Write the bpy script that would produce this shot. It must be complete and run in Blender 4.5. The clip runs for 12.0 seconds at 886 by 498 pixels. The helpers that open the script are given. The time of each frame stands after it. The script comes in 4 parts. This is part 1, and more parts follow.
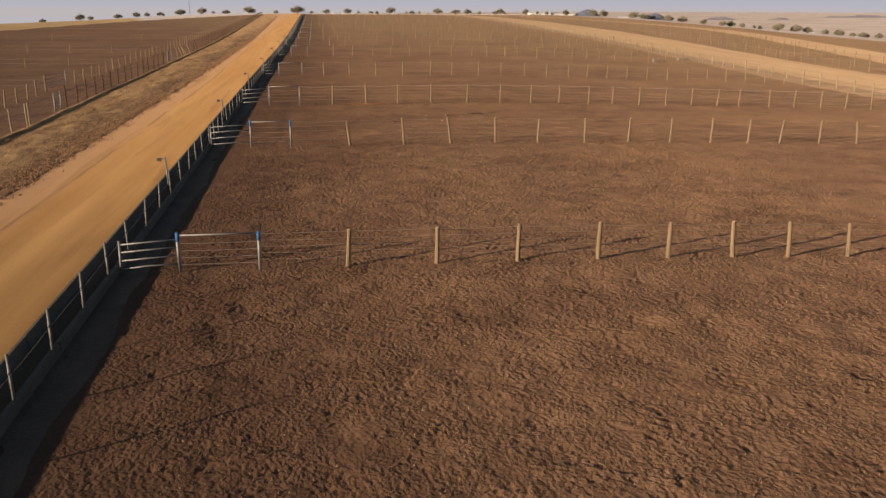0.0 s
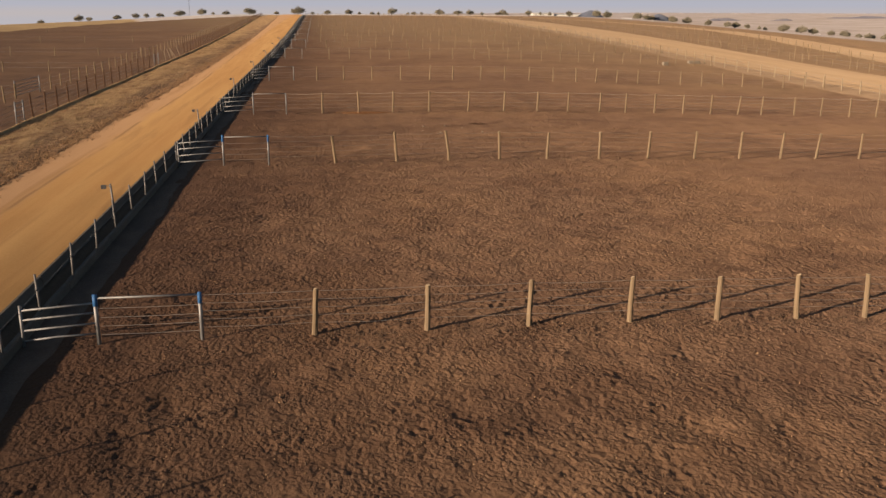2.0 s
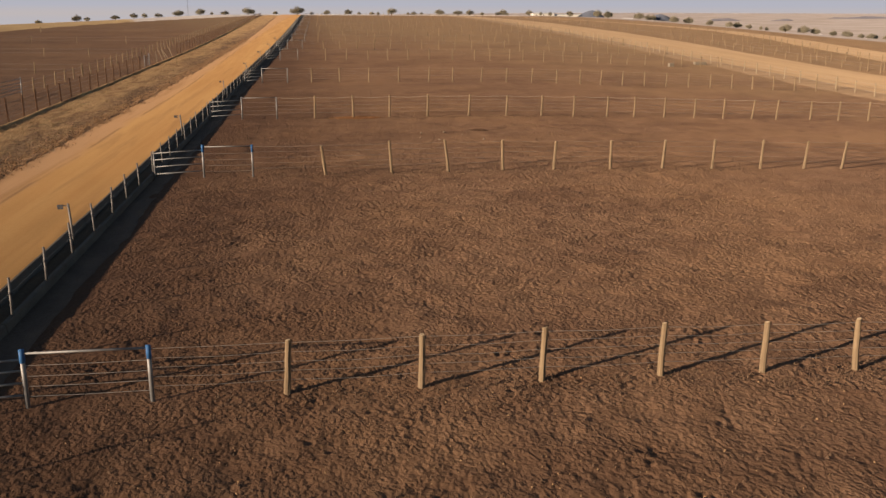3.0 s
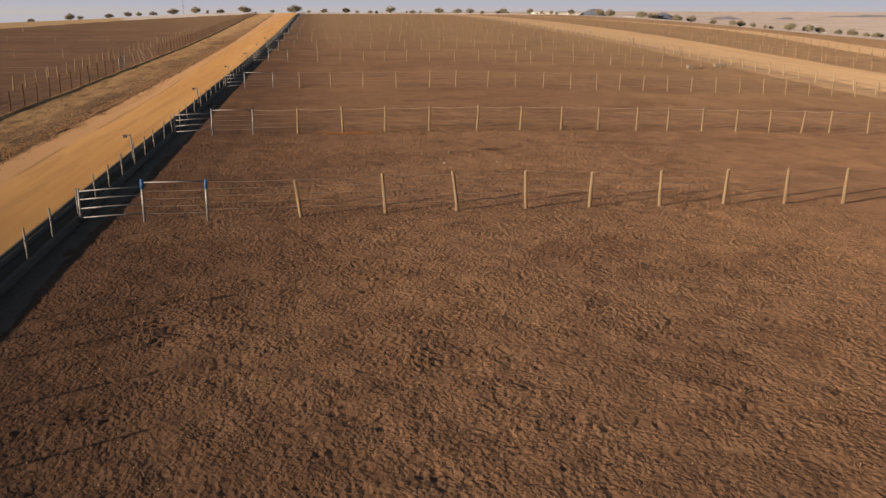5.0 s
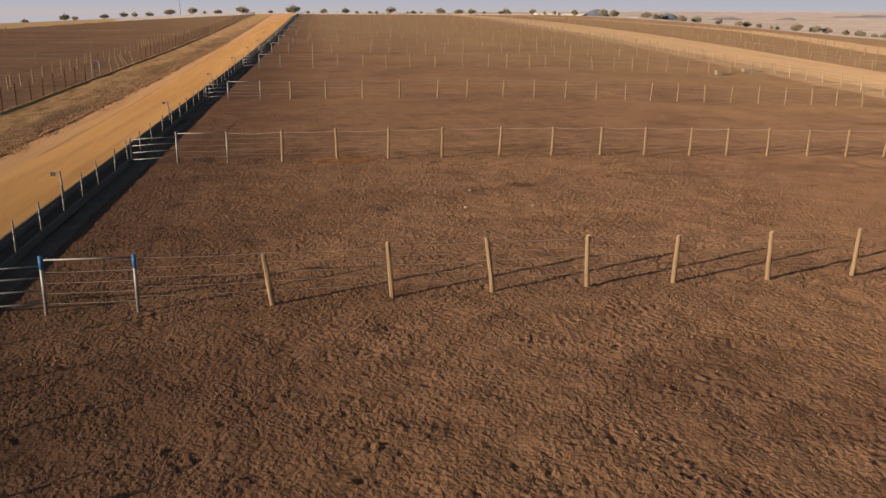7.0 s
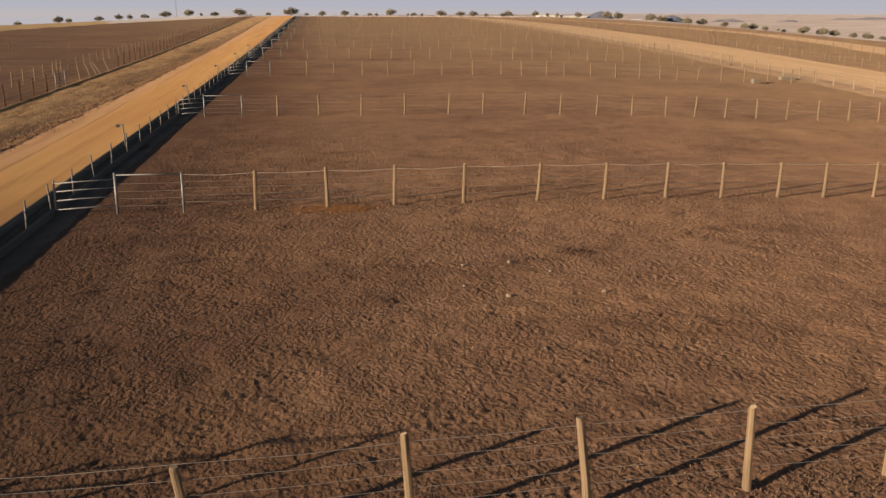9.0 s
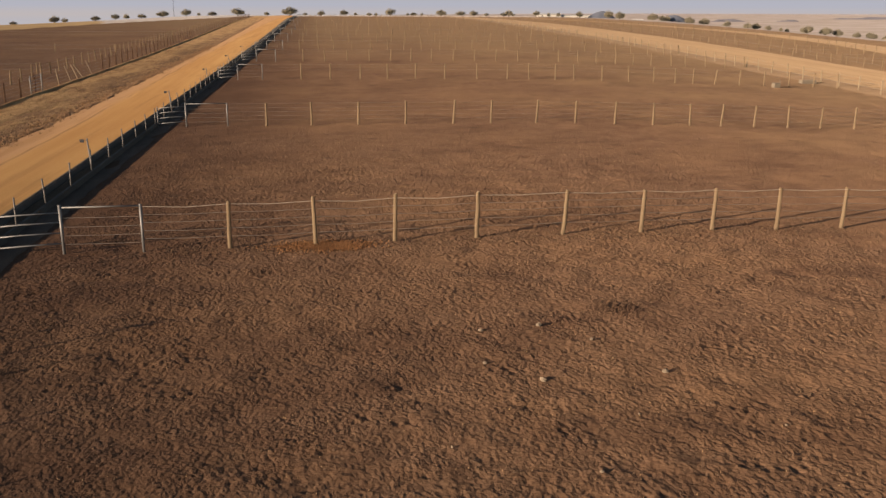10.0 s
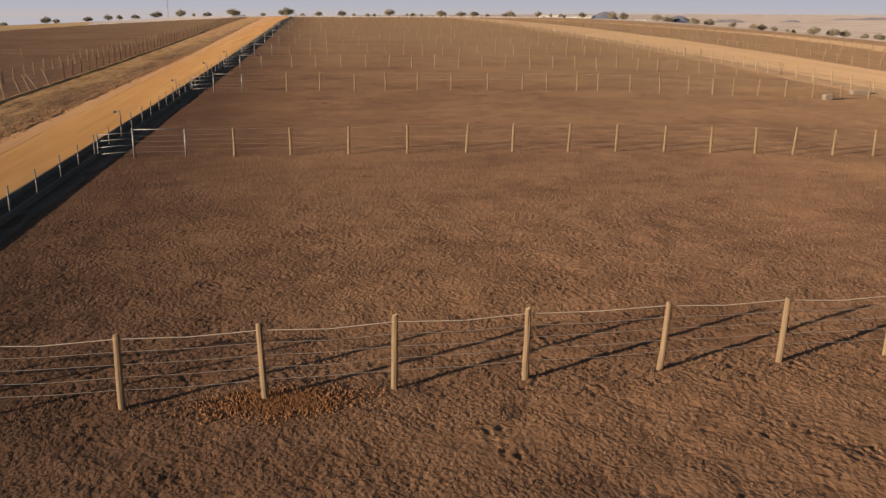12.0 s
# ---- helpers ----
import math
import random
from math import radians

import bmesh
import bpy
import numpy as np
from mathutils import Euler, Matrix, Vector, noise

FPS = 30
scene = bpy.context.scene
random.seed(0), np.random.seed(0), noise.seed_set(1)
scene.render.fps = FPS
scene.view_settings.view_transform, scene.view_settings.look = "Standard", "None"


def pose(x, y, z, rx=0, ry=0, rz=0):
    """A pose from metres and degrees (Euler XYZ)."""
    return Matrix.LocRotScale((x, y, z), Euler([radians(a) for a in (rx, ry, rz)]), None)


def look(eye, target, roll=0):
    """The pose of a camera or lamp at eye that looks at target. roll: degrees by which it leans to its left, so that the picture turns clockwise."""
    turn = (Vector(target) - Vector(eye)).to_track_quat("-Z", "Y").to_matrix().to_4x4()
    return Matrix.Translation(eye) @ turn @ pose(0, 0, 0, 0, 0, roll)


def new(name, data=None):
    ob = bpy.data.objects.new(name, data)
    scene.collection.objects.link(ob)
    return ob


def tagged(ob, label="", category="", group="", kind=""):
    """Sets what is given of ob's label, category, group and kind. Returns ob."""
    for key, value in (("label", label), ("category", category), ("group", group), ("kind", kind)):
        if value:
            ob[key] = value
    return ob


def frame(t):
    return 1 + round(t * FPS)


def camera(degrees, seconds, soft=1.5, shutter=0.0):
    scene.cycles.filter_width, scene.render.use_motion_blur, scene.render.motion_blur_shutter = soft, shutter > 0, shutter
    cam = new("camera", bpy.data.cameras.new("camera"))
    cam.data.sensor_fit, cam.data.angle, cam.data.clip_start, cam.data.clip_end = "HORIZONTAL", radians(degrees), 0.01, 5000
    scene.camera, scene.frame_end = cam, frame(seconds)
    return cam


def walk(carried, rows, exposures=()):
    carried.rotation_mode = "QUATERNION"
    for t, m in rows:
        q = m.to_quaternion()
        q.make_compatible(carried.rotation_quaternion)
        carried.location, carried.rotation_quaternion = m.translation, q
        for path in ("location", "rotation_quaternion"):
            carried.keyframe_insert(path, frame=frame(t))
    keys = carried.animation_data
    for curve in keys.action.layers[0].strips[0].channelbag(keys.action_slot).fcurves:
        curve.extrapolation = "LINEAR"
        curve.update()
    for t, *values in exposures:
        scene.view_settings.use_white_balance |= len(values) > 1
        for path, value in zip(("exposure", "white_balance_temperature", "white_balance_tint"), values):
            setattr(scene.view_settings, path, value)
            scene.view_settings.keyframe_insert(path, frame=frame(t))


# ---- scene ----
cam = camera(52.8, 12.0)
EXPOSURE = 0.57
PATH = [
    (0, (-0.736, -6.643, 8.607), (-0.466, -4.732, 8.083), 0.15),
    (0.5, (-0.457, -5.137, 8.603), (-0.189, -3.225, 8.08), 0.15),
    (1, (-0.156, -3.553, 8.606), (0.111, -1.641, 8.083), 0.15),
    (1.5, (0.149, -1.87, 8.59), (0.415, 0.042, 8.067), 0.15),
    (2, (0.476, -0.051, 8.569), (0.741, 1.861, 8.047), 0.15),
    (2.5, (0.784, 1.873, 8.544), (1.049, 3.785, 8.021), 0.15),
    (3, (1.094, 3.923, 8.5), (1.359, 5.836, 7.978), 0.15),
    (5, (2.17, 14.42, 8.393), (2.437, 16.332, 7.8678), 0.15),
    (5.5, (2.37, 17.23, 8.355), (2.638, 19.142, 7.83), 0.15),
    (6, (2.53, 20.08, 8.35), (2.798, 21.992, 7.825), 0.15),
    (6.5, (2.69, 22.9, 8.345), (2.958, 24.812, 7.8205), 0.15),
    (7, (2.835, 25.78, 8.362), (3.102, 27.692, 7.8378), 0.15),
    (9, (3.52, 38.04, 8.325), (3.788, 39.953, 7.805), 0.15),
    (9.5, (3.764, 41.258, 8.323), (4.033, 43.17, 7.803), 0.15),
    (10, (4.03, 44.359, 8.32), (4.299, 46.272, 7.7994), 0.15),
    (10.5, (4.32, 47.574, 8.332), (4.589, 49.487, 7.812), 0.15),
    (11, (4.606, 50.748, 8.33), (4.876, 52.66, 7.811), 0.15),
    (11.5, (4.89, 54.08, 8.342), (5.161, 55.993, 7.8228), 0.15),
    (12, (5.175, 57.5, 8.41), (5.446, 59.413, 7.8902), 0.15),
]
walk(cam, [(t, look(eye, target, roll)) for t, eye, target, roll in PATH], exposures=[(0, EXPOSURE), (12, EXPOSURE)])

# ---- light: low evening sun from the road side, hazy sky ----
SUN_ELEV, SHADOW_AZ = 11.4, 28.0          # degrees; shadows run this far from +x towards +y
world = bpy.data.worlds.new("sky")
scene.world = world
world.use_nodes = True
wn = world.node_tree.nodes
sky = wn.new("ShaderNodeTexSky")
sky.sky_type = "NISHITA"
sky.sun_disc = False
sky.sun_elevation = radians(SUN_ELEV)
sky.sun_rotation = radians(270.0 - SHADOW_AZ)
sky.air_density, sky.dust_density, sky.ozone_density = 0.9, 0.9, 1.0
wn["Background"].inputs["Strength"].default_value = 0.039
world.node_tree.links.new(sky.outputs[0], wn["Background"].inputs["Color"])
sun_data = bpy.data.lights.new("sun", "SUN")
sun_data.energy, sun_data.angle, sun_data.color = 5.0, radians(0.6), (1.0, 0.76, 0.545)
sun = new("sun", sun_data)
az = radians(SHADOW_AZ)
sun.matrix_world = look((-100, -50, 60), (-100 + math.cos(az), -50 + math.sin(az), 60 - math.tan(radians(SUN_ELEV))))


# ---- materials ----
class Nodes:
    """A small builder for one procedural material."""

    def __init__(self, name, rough=0.9, metal=0.0, spec=0.3):
        self.mat = bpy.data.materials.new(name)
        self.mat.use_nodes = True
        self.t = self.mat.node_tree
        self.b = self.t.nodes["Principled BSDF"]
        self.b.inputs["Roughness"].default_value = rough
        self.b.inputs["Metallic"].default_value = metal
        self.b.inputs["Specular IOR Level"].default_value = spec
        self.b.inputs["Diffuse Roughness"].default_value = 1.0 if rough > 0.85 else 0.3
        self.co = self.t.nodes.new("ShaderNodeTexCoord")

    def put(self, a, b):
        self.t.links.new(a, b)

    def coords(self, sx=1.0, sy=1.0, sz=1.0, turn=0.0):
        m = self.t.nodes.new("ShaderNodeMapping")
        m.inputs["Scale"].default_value = (sx, sy, sz)
        m.inputs["Rotation"].default_value = (0, 0, radians(turn))
        self.put(self.co.outputs["Object"], m.inputs["Vector"])
        return m.outputs[0]

    def skew(self, turn, along, across=1.0):
        """Coordinates that stretch a pattern by these factors along and across a direction, in degrees from +x."""
        m = self.t.nodes.new("ShaderNodeMapping")
        m.vector_type = "TEXTURE"
        m.inputs["Scale"].default_value = (along, across, 1.0)
        m.inputs["Rotation"].default_value = (0, 0, radians(turn))
        self.put(self.co.outputs["Object"], m.inputs["Vector"])
        return m.outputs[0]

    def noise(self, scale, detail=4.0, rough=0.55, at=None, warp=0.0):
        n = self.t.nodes.new("ShaderNodeTexNoise")
        n.inputs["Scale"].default_value = scale
        n.inputs["Detail"].default_value = detail
        n.inputs["Roughness"].default_value = rough
        n.inputs["Distortion"].default_value = warp
        self.put(at if at else self.co.outputs["Object"], n.inputs["Vector"])
        return n.outputs["Fac"]

    def cells(self, scale, at=None, feature="F1"):
        n = self.t.nodes.new("ShaderNodeTexVoronoi")
        n.feature = feature
        n.inputs["Scale"].default_value = scale
        self.put(at if at else self.co.outputs["Object"], n.inputs["Vector"])
        return n.outputs["Distance"]

    def ramp(self, fac, *stops):
        r = self.t.nodes.new("ShaderNodeValToRGB")
        e = r.color_ramp.elements
        while len(e) < len(stops):
            e.new(0.5)
        for el, (p, c) in zip(e, stops):
            el.position = p
            el.color = (*c, 1) if len(c) == 3 else (c[0], c[0], c[0], 1)
        self.put(fac, r.inputs[0])
        return r.outputs[0]

    def mix(self, fac, a, b, kind="MIX"):
        m = self.t.nodes.new("ShaderNodeMix")
        m.data_type, m.blend_type = "RGBA", kind
        for v, k in ((fac, 0), (a, 6), (b, 7)):
            if isinstance(v, (int, float)):
                m.inputs[k].default_value = v
            elif isinstance(v, tuple):
                m.inputs[k].default_value = (*v, 1)
            else:
                self.put(v, m.inputs[k])
        return m.outputs[2]

    def math(self, op, a, b=0.0):
        m = self.t.nodes.new("ShaderNodeMath")
        m.operation = op
        for v, k in ((a, 0), (b, 1)):
            if isinstance(v, (int, float)):
                m.inputs[k].default_value = v
            else:
                self.put(v, m.inputs[k])
        return m.outputs[0]

    def random(self):
        return self.t.nodes.new("ShaderNodeObjectInfo").outputs["Random"]

    def island(self):
        return self.t.nodes.new("ShaderNodeNewGeometry").outputs["Random Per Island"]

    def axis(self, k):
        n = self.t.nodes.new("ShaderNodeSeparateXYZ")
        self.put(self.co.outputs["Object"], n.inputs[0])
        return n.outputs[k]

    def done(self, colour, height=None, strength=0.5, distance=0.02, rough=None):
        if isinstance(colour, tuple):
            self.b.inputs["Base Color"].default_value = (*colour, 1)
        else:
            self.put(colour, self.b.inputs["Base Color"])
        if height is not None:
            bump = self.t.nodes.new("ShaderNodeBump")
            bump.inputs["Strength"].default_value = strength
            bump.inputs["Distance"].default_value = distance
            self.put(height, bump.inputs["Height"])
            self.put(bump.outputs[0], self.b.inputs["Normal"])
        if rough is not None:
            self.put(rough, self.b.inputs["Roughness"])
        return self.mat


def soil_material():
    """Dry trampled manure and earth of the pens."""
    n = Nodes("trampled_pen_soil", 0.95, 0, 0.15)
    fine = n.noise(9.0, 6, 0.65, warp=0.6)
    mid = n.noise(0.8, 5, 0.6)
    wide = n.noise(0.07, 4, 0.55)
    base = n.ramp(fine, (0.28, (0.100, 0.059, 0.037)), (0.52, (0.200, 0.119, 0.074)), (0.78, (0.290, 0.189, 0.121)))
    base = n.mix(n.ramp(mid, (0.42, (0.0,)), (0.70, (0.55,))), base, (0.108, 0.058, 0.035))
    base = n.mix(n.ramp(wide, (0.40, (0.0,)), (0.66, (0.5,))), base, (0.250, 0.147, 0.081))
    patch = n.noise(0.21, 6, 0.62, n.skew(20, 1.8), 0.7)
    base = n.mix(n.ramp(patch, (0.50, (0.0,)), (0.64, (0.5,))), base, (0.100, 0.056, 0.036))
    # dry: haze put into colour, paler khaki uphill and towards the second road
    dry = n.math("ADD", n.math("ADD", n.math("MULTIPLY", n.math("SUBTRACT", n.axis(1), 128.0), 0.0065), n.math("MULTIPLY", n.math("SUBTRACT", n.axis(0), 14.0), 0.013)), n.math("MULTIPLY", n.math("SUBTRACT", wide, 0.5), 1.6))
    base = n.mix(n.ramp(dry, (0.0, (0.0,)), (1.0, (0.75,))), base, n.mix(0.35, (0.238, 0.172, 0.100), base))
    # darker brown soil, strongest along the bunk and fading away from it
    near_bunk = n.math("ADD", n.math("SUBTRACT", 0.385, n.math("MULTIPLY", n.math("ABSOLUTE", n.math("ADD", n.axis(0), 7.0)), 0.055)), n.math("MULTIPLY", n.noise(0.16, 5, 0.6, None, 0.8), 1.1))
    base = n.mix(n.ramp(near_bunk, (0.22, (0.0,)), (0.85, (0.68,))), base, (0.082, 0.042, 0.025))
    spot = n.math("ADD", n.cells(0.33), n.math("MULTIPLY", n.noise(2.2, 5, 0.65), 0.30))
    base = n.mix(n.ramp(spot, (0.20, (0.5,)), (0.30, (0.0,))), base, (0.060, 0.036, 0.026))
    ridge = n.math("ABSOLUTE", n.math("SUBTRACT", n.noise(4.2, 2, 0.5, n.skew(98, 1.25), 0.4), 0.5))
    ridge2 = n.math("ABSOLUTE", n.math("SUBTRACT", n.noise(7.5, 2, 0.55, n.skew(78, 1.2), 0.4), 0.5))
    lump = n.cells(9.5, n.skew(95, 1.2))
    h = n.math("ADD", n.math("ADD", n.math("MULTIPLY", ridge, -0.9), n.math("MULTIPLY", ridge2, -0.6)), n.math("ADD", n.math("MULTIPLY", lump, -0.5), n.math("ADD", n.math("MULTIPLY", fine, 0.45), n.math("MULTIPLY", n.noise(5.2, 3, 0.6, n.skew(112, 1.5), 0.3), 1.1))))
    calm = n.ramp(n.noise(0.55, 4, 0.6, None, 0.5), (0.36, (0.35,)), (0.62, (1.0,)))
    return n.done(base, n.math("MULTIPLY", h, calm), 0.7, 0.09)


def field_material():
    """Dry winter grassland and fallow land to the horizon, haze put into its colour."""
    n = Nodes("hazed_dry_grassland", 0.95, 0, 0.1)
    wide = n.noise(0.006, 5, 0.55, n.coords(1, 0.6, 1, 20), 0.5)
    mid = n.noise(0.05, 5, 0.6)
    fine = n.noise(1.5, 4, 0.6)
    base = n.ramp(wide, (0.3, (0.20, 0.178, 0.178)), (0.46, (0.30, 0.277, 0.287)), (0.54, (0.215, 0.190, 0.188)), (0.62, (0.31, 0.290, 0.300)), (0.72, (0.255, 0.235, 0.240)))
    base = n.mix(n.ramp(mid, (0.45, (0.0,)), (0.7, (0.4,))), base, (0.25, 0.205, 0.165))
    base = n.mix(0.2, base, n.ramp(fine, (0.3, (0.18, 0.15, 0.125)), (0.7, (0.34, 0.30, 0.27))))
    return n.done(base, fine, 0.4, 0.08)


def road_material(name, dark, light, pink, cx, width):
    """Graded dirt road: long tyre-polished bands, washed-out side, loose dust."""
    n = Nodes(name, 0.9, 0, 0.2)
    long1 = n.noise(0.55, 5, 0.5, n.coords(1.0, 0.035, 1.0), 0.2)
    long2 = n.noise(2.6, 4, 0.55, n.coords(1.0, 0.03, 1.0), 0.1)
    blot = n.noise(0.22, 5, 0.6)
    grit = n.noise(14.0, 4, 0.7)
    rut = n.math("ABSOLUTE", n.math("SUBTRACT", n.math("ADD", n.axis(0), n.math("MULTIPLY", n.noise(0.08, 2, 0.5), 0.9)), cx - 0.65))
    base = n.mix(n.ramp(long1, (0.34, (0.0,)), (0.66, (1.0,))), dark, light)
    base = n.mix(n.math("MULTIPLY", n.ramp(long2, (0.45, (0.0,)), (0.62, (1.0,))), 0.35), base, light)
    side = n.math("MULTIPLY", n.math("SUBTRACT", cx, n.math("ADD", n.axis(0), n.math("MULTIPLY", blot, width * 0.25))), 1.0 / width)
    base = n.mix(n.ramp(side, (0.0, (0.0,)), (0.14, (1.0,))), base, pink)
    base = n.mix(n.ramp(blot, (0.55, (0.0,)), (0.8, (0.4,))), base, dark)
    base = n.mix(n.math("MULTIPLY", n.ramp(rut, (0.05, (0.65,)), (0.14, (0.0,))), n.ramp(n.noise(0.06, 3, 0.6), (0.42, (0.0,)), (0.52, (1.0,)))), base, (0.20, 0.105, 0.05))
    streak = n.noise(1.1, 5, 0.6, n.coords(1.0, 0.05, 1.0, 4), 0.5)
    base = n.mix(n.ramp(streak, (0.52, (0.0,)), (0.66, (0.5,))), base, n.mix(0.45, dark, (0.20, 0.105, 0.05)))
    base = n.mix(0.18, base, n.ramp(grit, (0.3, (0.2, 0.12, 0.06)), (0.75, (0.62, 0.44, 0.26))))
    h = n.math("ADD", n.math("MULTIPLY", long2, 0.7), n.math("MULTIPLY", grit, 0.25))
    return n.done(base, h, 0.35, 0.03)


def verge_material():
    """Matted golden grass below the fence, bare dark earth with pale clumps towards the road."""
    n = Nodes("dry_grass_verge", 0.95, 0, 0.12)
    pat = n.noise(0.75, 6, 0.66, n.coords(1.0, 0.30, 1.0), 0.5)
    clump = n.noise(2.6, 5, 0.7, n.coords(1.0, 0.55, 1.0), 0.6)
    fine = n.noise(7.0, 5, 0.75)
    gold = n.ramp(pat, (0.36, (0.25, 0.138, 0.080)), (0.45, (0.46, 0.278, 0.140)), (0.55, (0.66, 0.445, 0.225)), (0.68, (0.53, 0.325, 0.168)))
    bare = n.ramp(clump, (0.38, (0.15, 0.082, 0.053)), (0.50, (0.31, 0.18, 0.108)), (0.64, (0.62, 0.42, 0.235)))
    near_road = n.math("ADD", n.math("MULTIPLY", n.math("ADD", n.axis(0), 18.3), 0.22), n.math("MULTIPLY", n.math("SUBTRACT", n.noise(0.35, 5, 0.65, n.coords(1.0, 0.35, 1.0), 0.6), 0.5), 1.9))
    base = n.mix(n.ramp(near_road, (-0.0, (0.0,)), (0.30, (0.85,))), gold, bare)
    dung = n.noise(0.30, 5, 0.6, n.coords(1.0, 0.22, 1.0, 3), 0.6)
    base = n.mix(n.math("MULTIPLY", n.ramp(dung, (0.48, (0.0,)), (0.60, (0.8,))), n.ramp(n.math("MULTIPLY", n.math("ADD", n.axis(0), 20.0), 0.3), (0.1, (0.15,)), (0.9, (1.0,)))), base, (0.135, 0.080, 0.062))
    base = n.mix(0.28, base, n.ramp(fine, (0.3, (0.09, 0.055, 0.032)), (0.7, (0.48, 0.33, 0.17))))
    return n.done(base, n.math("ADD", fine, n.math("ADD", pat, clump)), 0.9, 0.10)


def concrete_material(name, a, b, lumps=0.0):
    n = Nodes(name, 0.88, 0, 0.25)
    wide = n.noise(0.9, 6, 0.65, n.coords(1, 0.5, 2.5), 0.4)
    fine = n.noise(24, 4, 0.6)
    base = n.ramp(wide, (0.32, a), (0.68, b))
    base = n.mix(n.ramp(n.noise(0.35, 4, 0.6), (0.5, (0.0,)), (0.75, (0.7,))), base, (0.10, 0.068, 0.045))
    base = n.mix(0.15, base, n.ramp(fine, (0.3, (0.08, 0.07, 0.06)), (0.7, (0.5, 0.46, 0.4))))
    return n.done(base, n.math("ADD", n.math("MULTIPLY", n.noise(4.0, 5, 0.6), lumps), fine), 0.3 + lumps * 0.1, 0.01 + 0.03 * lumps)


def wood_material(name, a, b, c):
    """Weathered round timber, grain along the post."""
    n = Nodes(name, 0.85, 0, 0.2)
    grain = n.noise(22, 5, 0.6, n.coords(1, 1, 0.06), 0.4)
    stain = n.noise(3.0, 4, 0.6, n.coords(1, 1, 0.5))
    base = n.ramp(grain, (0.32, a), (0.66, b))
    base = n.mix(n.ramp(stain, (0.48, (0.0,)), (0.72, (0.6,))), base, c)
    base = n.mix(n.math("MULTIPLY", n.random(), 0.5), base, n.mix(0.5, b, c))
    return n.done(base, grain, 0.5, 0.01)


def steel_material(name, a, b, rough, metal):
    n = Nodes(name, rough, metal, 0.4)
    pat = n.noise(6, 5, 0.65, n.coords(1, 1, 0.4))
    spot = n.noise(38, 4, 0.6)
    base = n.ramp(pat, (0.35, a), (0.7, b))
    base = n.mix(n.ramp(spot, (0.58, (0.0,)), (0.74, (0.7,))), base, (0.19, 0.085, 0.04))
    return n.done(base, spot, 0.15, 0.004)


def plain_material(name, a, b, scale, rough=0.8, bump=0.3, dist=0.02, metal=0.0, island=False):
    n = Nodes(name, rough, metal, 0.25)
    f = n.noise(scale, 5, 0.6)
    base = n.ramp(f, (0.3, a), (0.7, b))
    if island:
        base = n.mix(n.math("MULTIPLY", n.island(), 0.7), base, b)
    return n.done(base, f, bump, dist)


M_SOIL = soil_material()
M_FIELD = field_material()
# Paler copy of the far grassland, distance haze put into its colour.
M_FIELD_PALE = plain_material("hazed_pale_grassland", (0.42, 0.38, 0.37), (0.55, 0.51, 0.50), 0.02, 0.95, 0.3, 0.2)
M_STUBBLE = plain_material("golden_dry_stubble", (0.33, 0.22, 0.105), (0.47, 0.34, 0.175), 0.09, 0.95, 0.5, 0.3)
M_ROAD = road_material("orange_dirt_road", (0.47, 0.243, 0.076), (0.59, 0.342, 0.125), (0.52, 0.305, 0.155), -11.9, 6.0)
M_ROAD_FAR = road_material("tan_dirt_road", (0.26, 0.180, 0.106), (0.345, 0.250, 0.157), (0.325, 0.236, 0.148), 30.0, 6.0)
M_VERGE = verge_material()
M_CONCRETE = concrete_material("stained_concrete", (0.085, 0.07, 0.055), (0.155, 0.13, 0.105))
M_BASIN = concrete_material("beige_box_concrete", (0.17, 0.14, 0.105), (0.26, 0.215, 0.165))
M_APRON = concrete_material("manure_covered_concrete", (0.10, 0.060, 0.040), (0.19, 0.118, 0.078), 3.0)
M_FEED = plain_material("mixed_feed", (0.09, 0.062, 0.042), (0.17, 0.115, 0.07), 14, 0.95, 0.7, 0.04)
M_WOOD = wood_material("sun_bleached_timber", (0.15, 0.105, 0.065), (0.31, 0.23, 0.145), (0.21, 0.155, 0.105))
M_PALEWOOD = wood_material("pale_dusty_timber", (0.24, 0.185, 0.125), (0.38, 0.305, 0.215), (0.30, 0.24, 0.165))
M_ENDGRAIN = plain_material("weathered_end_grain", (0.30, 0.23, 0.15), (0.46, 0.37, 0.26), 30, 0.9, 0.3, 0.005)
M_DARKWOOD = wood_material("dark_creosoted_timber", (0.055, 0.029, 0.018), (0.11, 0.058, 0.034), (0.12, 0.070, 0.045))
M_GALV = steel_material("galvanised_pipe", (0.20, 0.205, 0.215), (0.31, 0.315, 0.32), 0.55, 0.35)
M_PIPE = steel_material("weathered_grey_pipe", (0.13, 0.125, 0.125), (0.22, 0.215, 0.21), 0.6, 0.3)
M_BLUE = plain_material("faded_blue_paint", (0.03, 0.11, 0.30), (0.06, 0.18, 0.40), 9, 0.5, 0.1, 0.003)
M_WIRE = steel_material("fence_wire", (0.22, 0.205, 0.19), (0.34, 0.32, 0.30), 0.5, 0.3)
M_ROPE = steel_material("pale_stranded_cable", (0.42, 0.38, 0.33), (0.58, 0.53, 0.47), 0.65, 0.1)
M_DARKSTEEL = steel_material("dark_painted_steel", (0.05, 0.05, 0.055), (0.10, 0.10, 0.11), 0.5, 0.2)
M_STONE = plain_material("pale_stone", (0.25, 0.19, 0.135), (0.42, 0.34, 0.26), 11, 0.9, 0.5, 0.02)
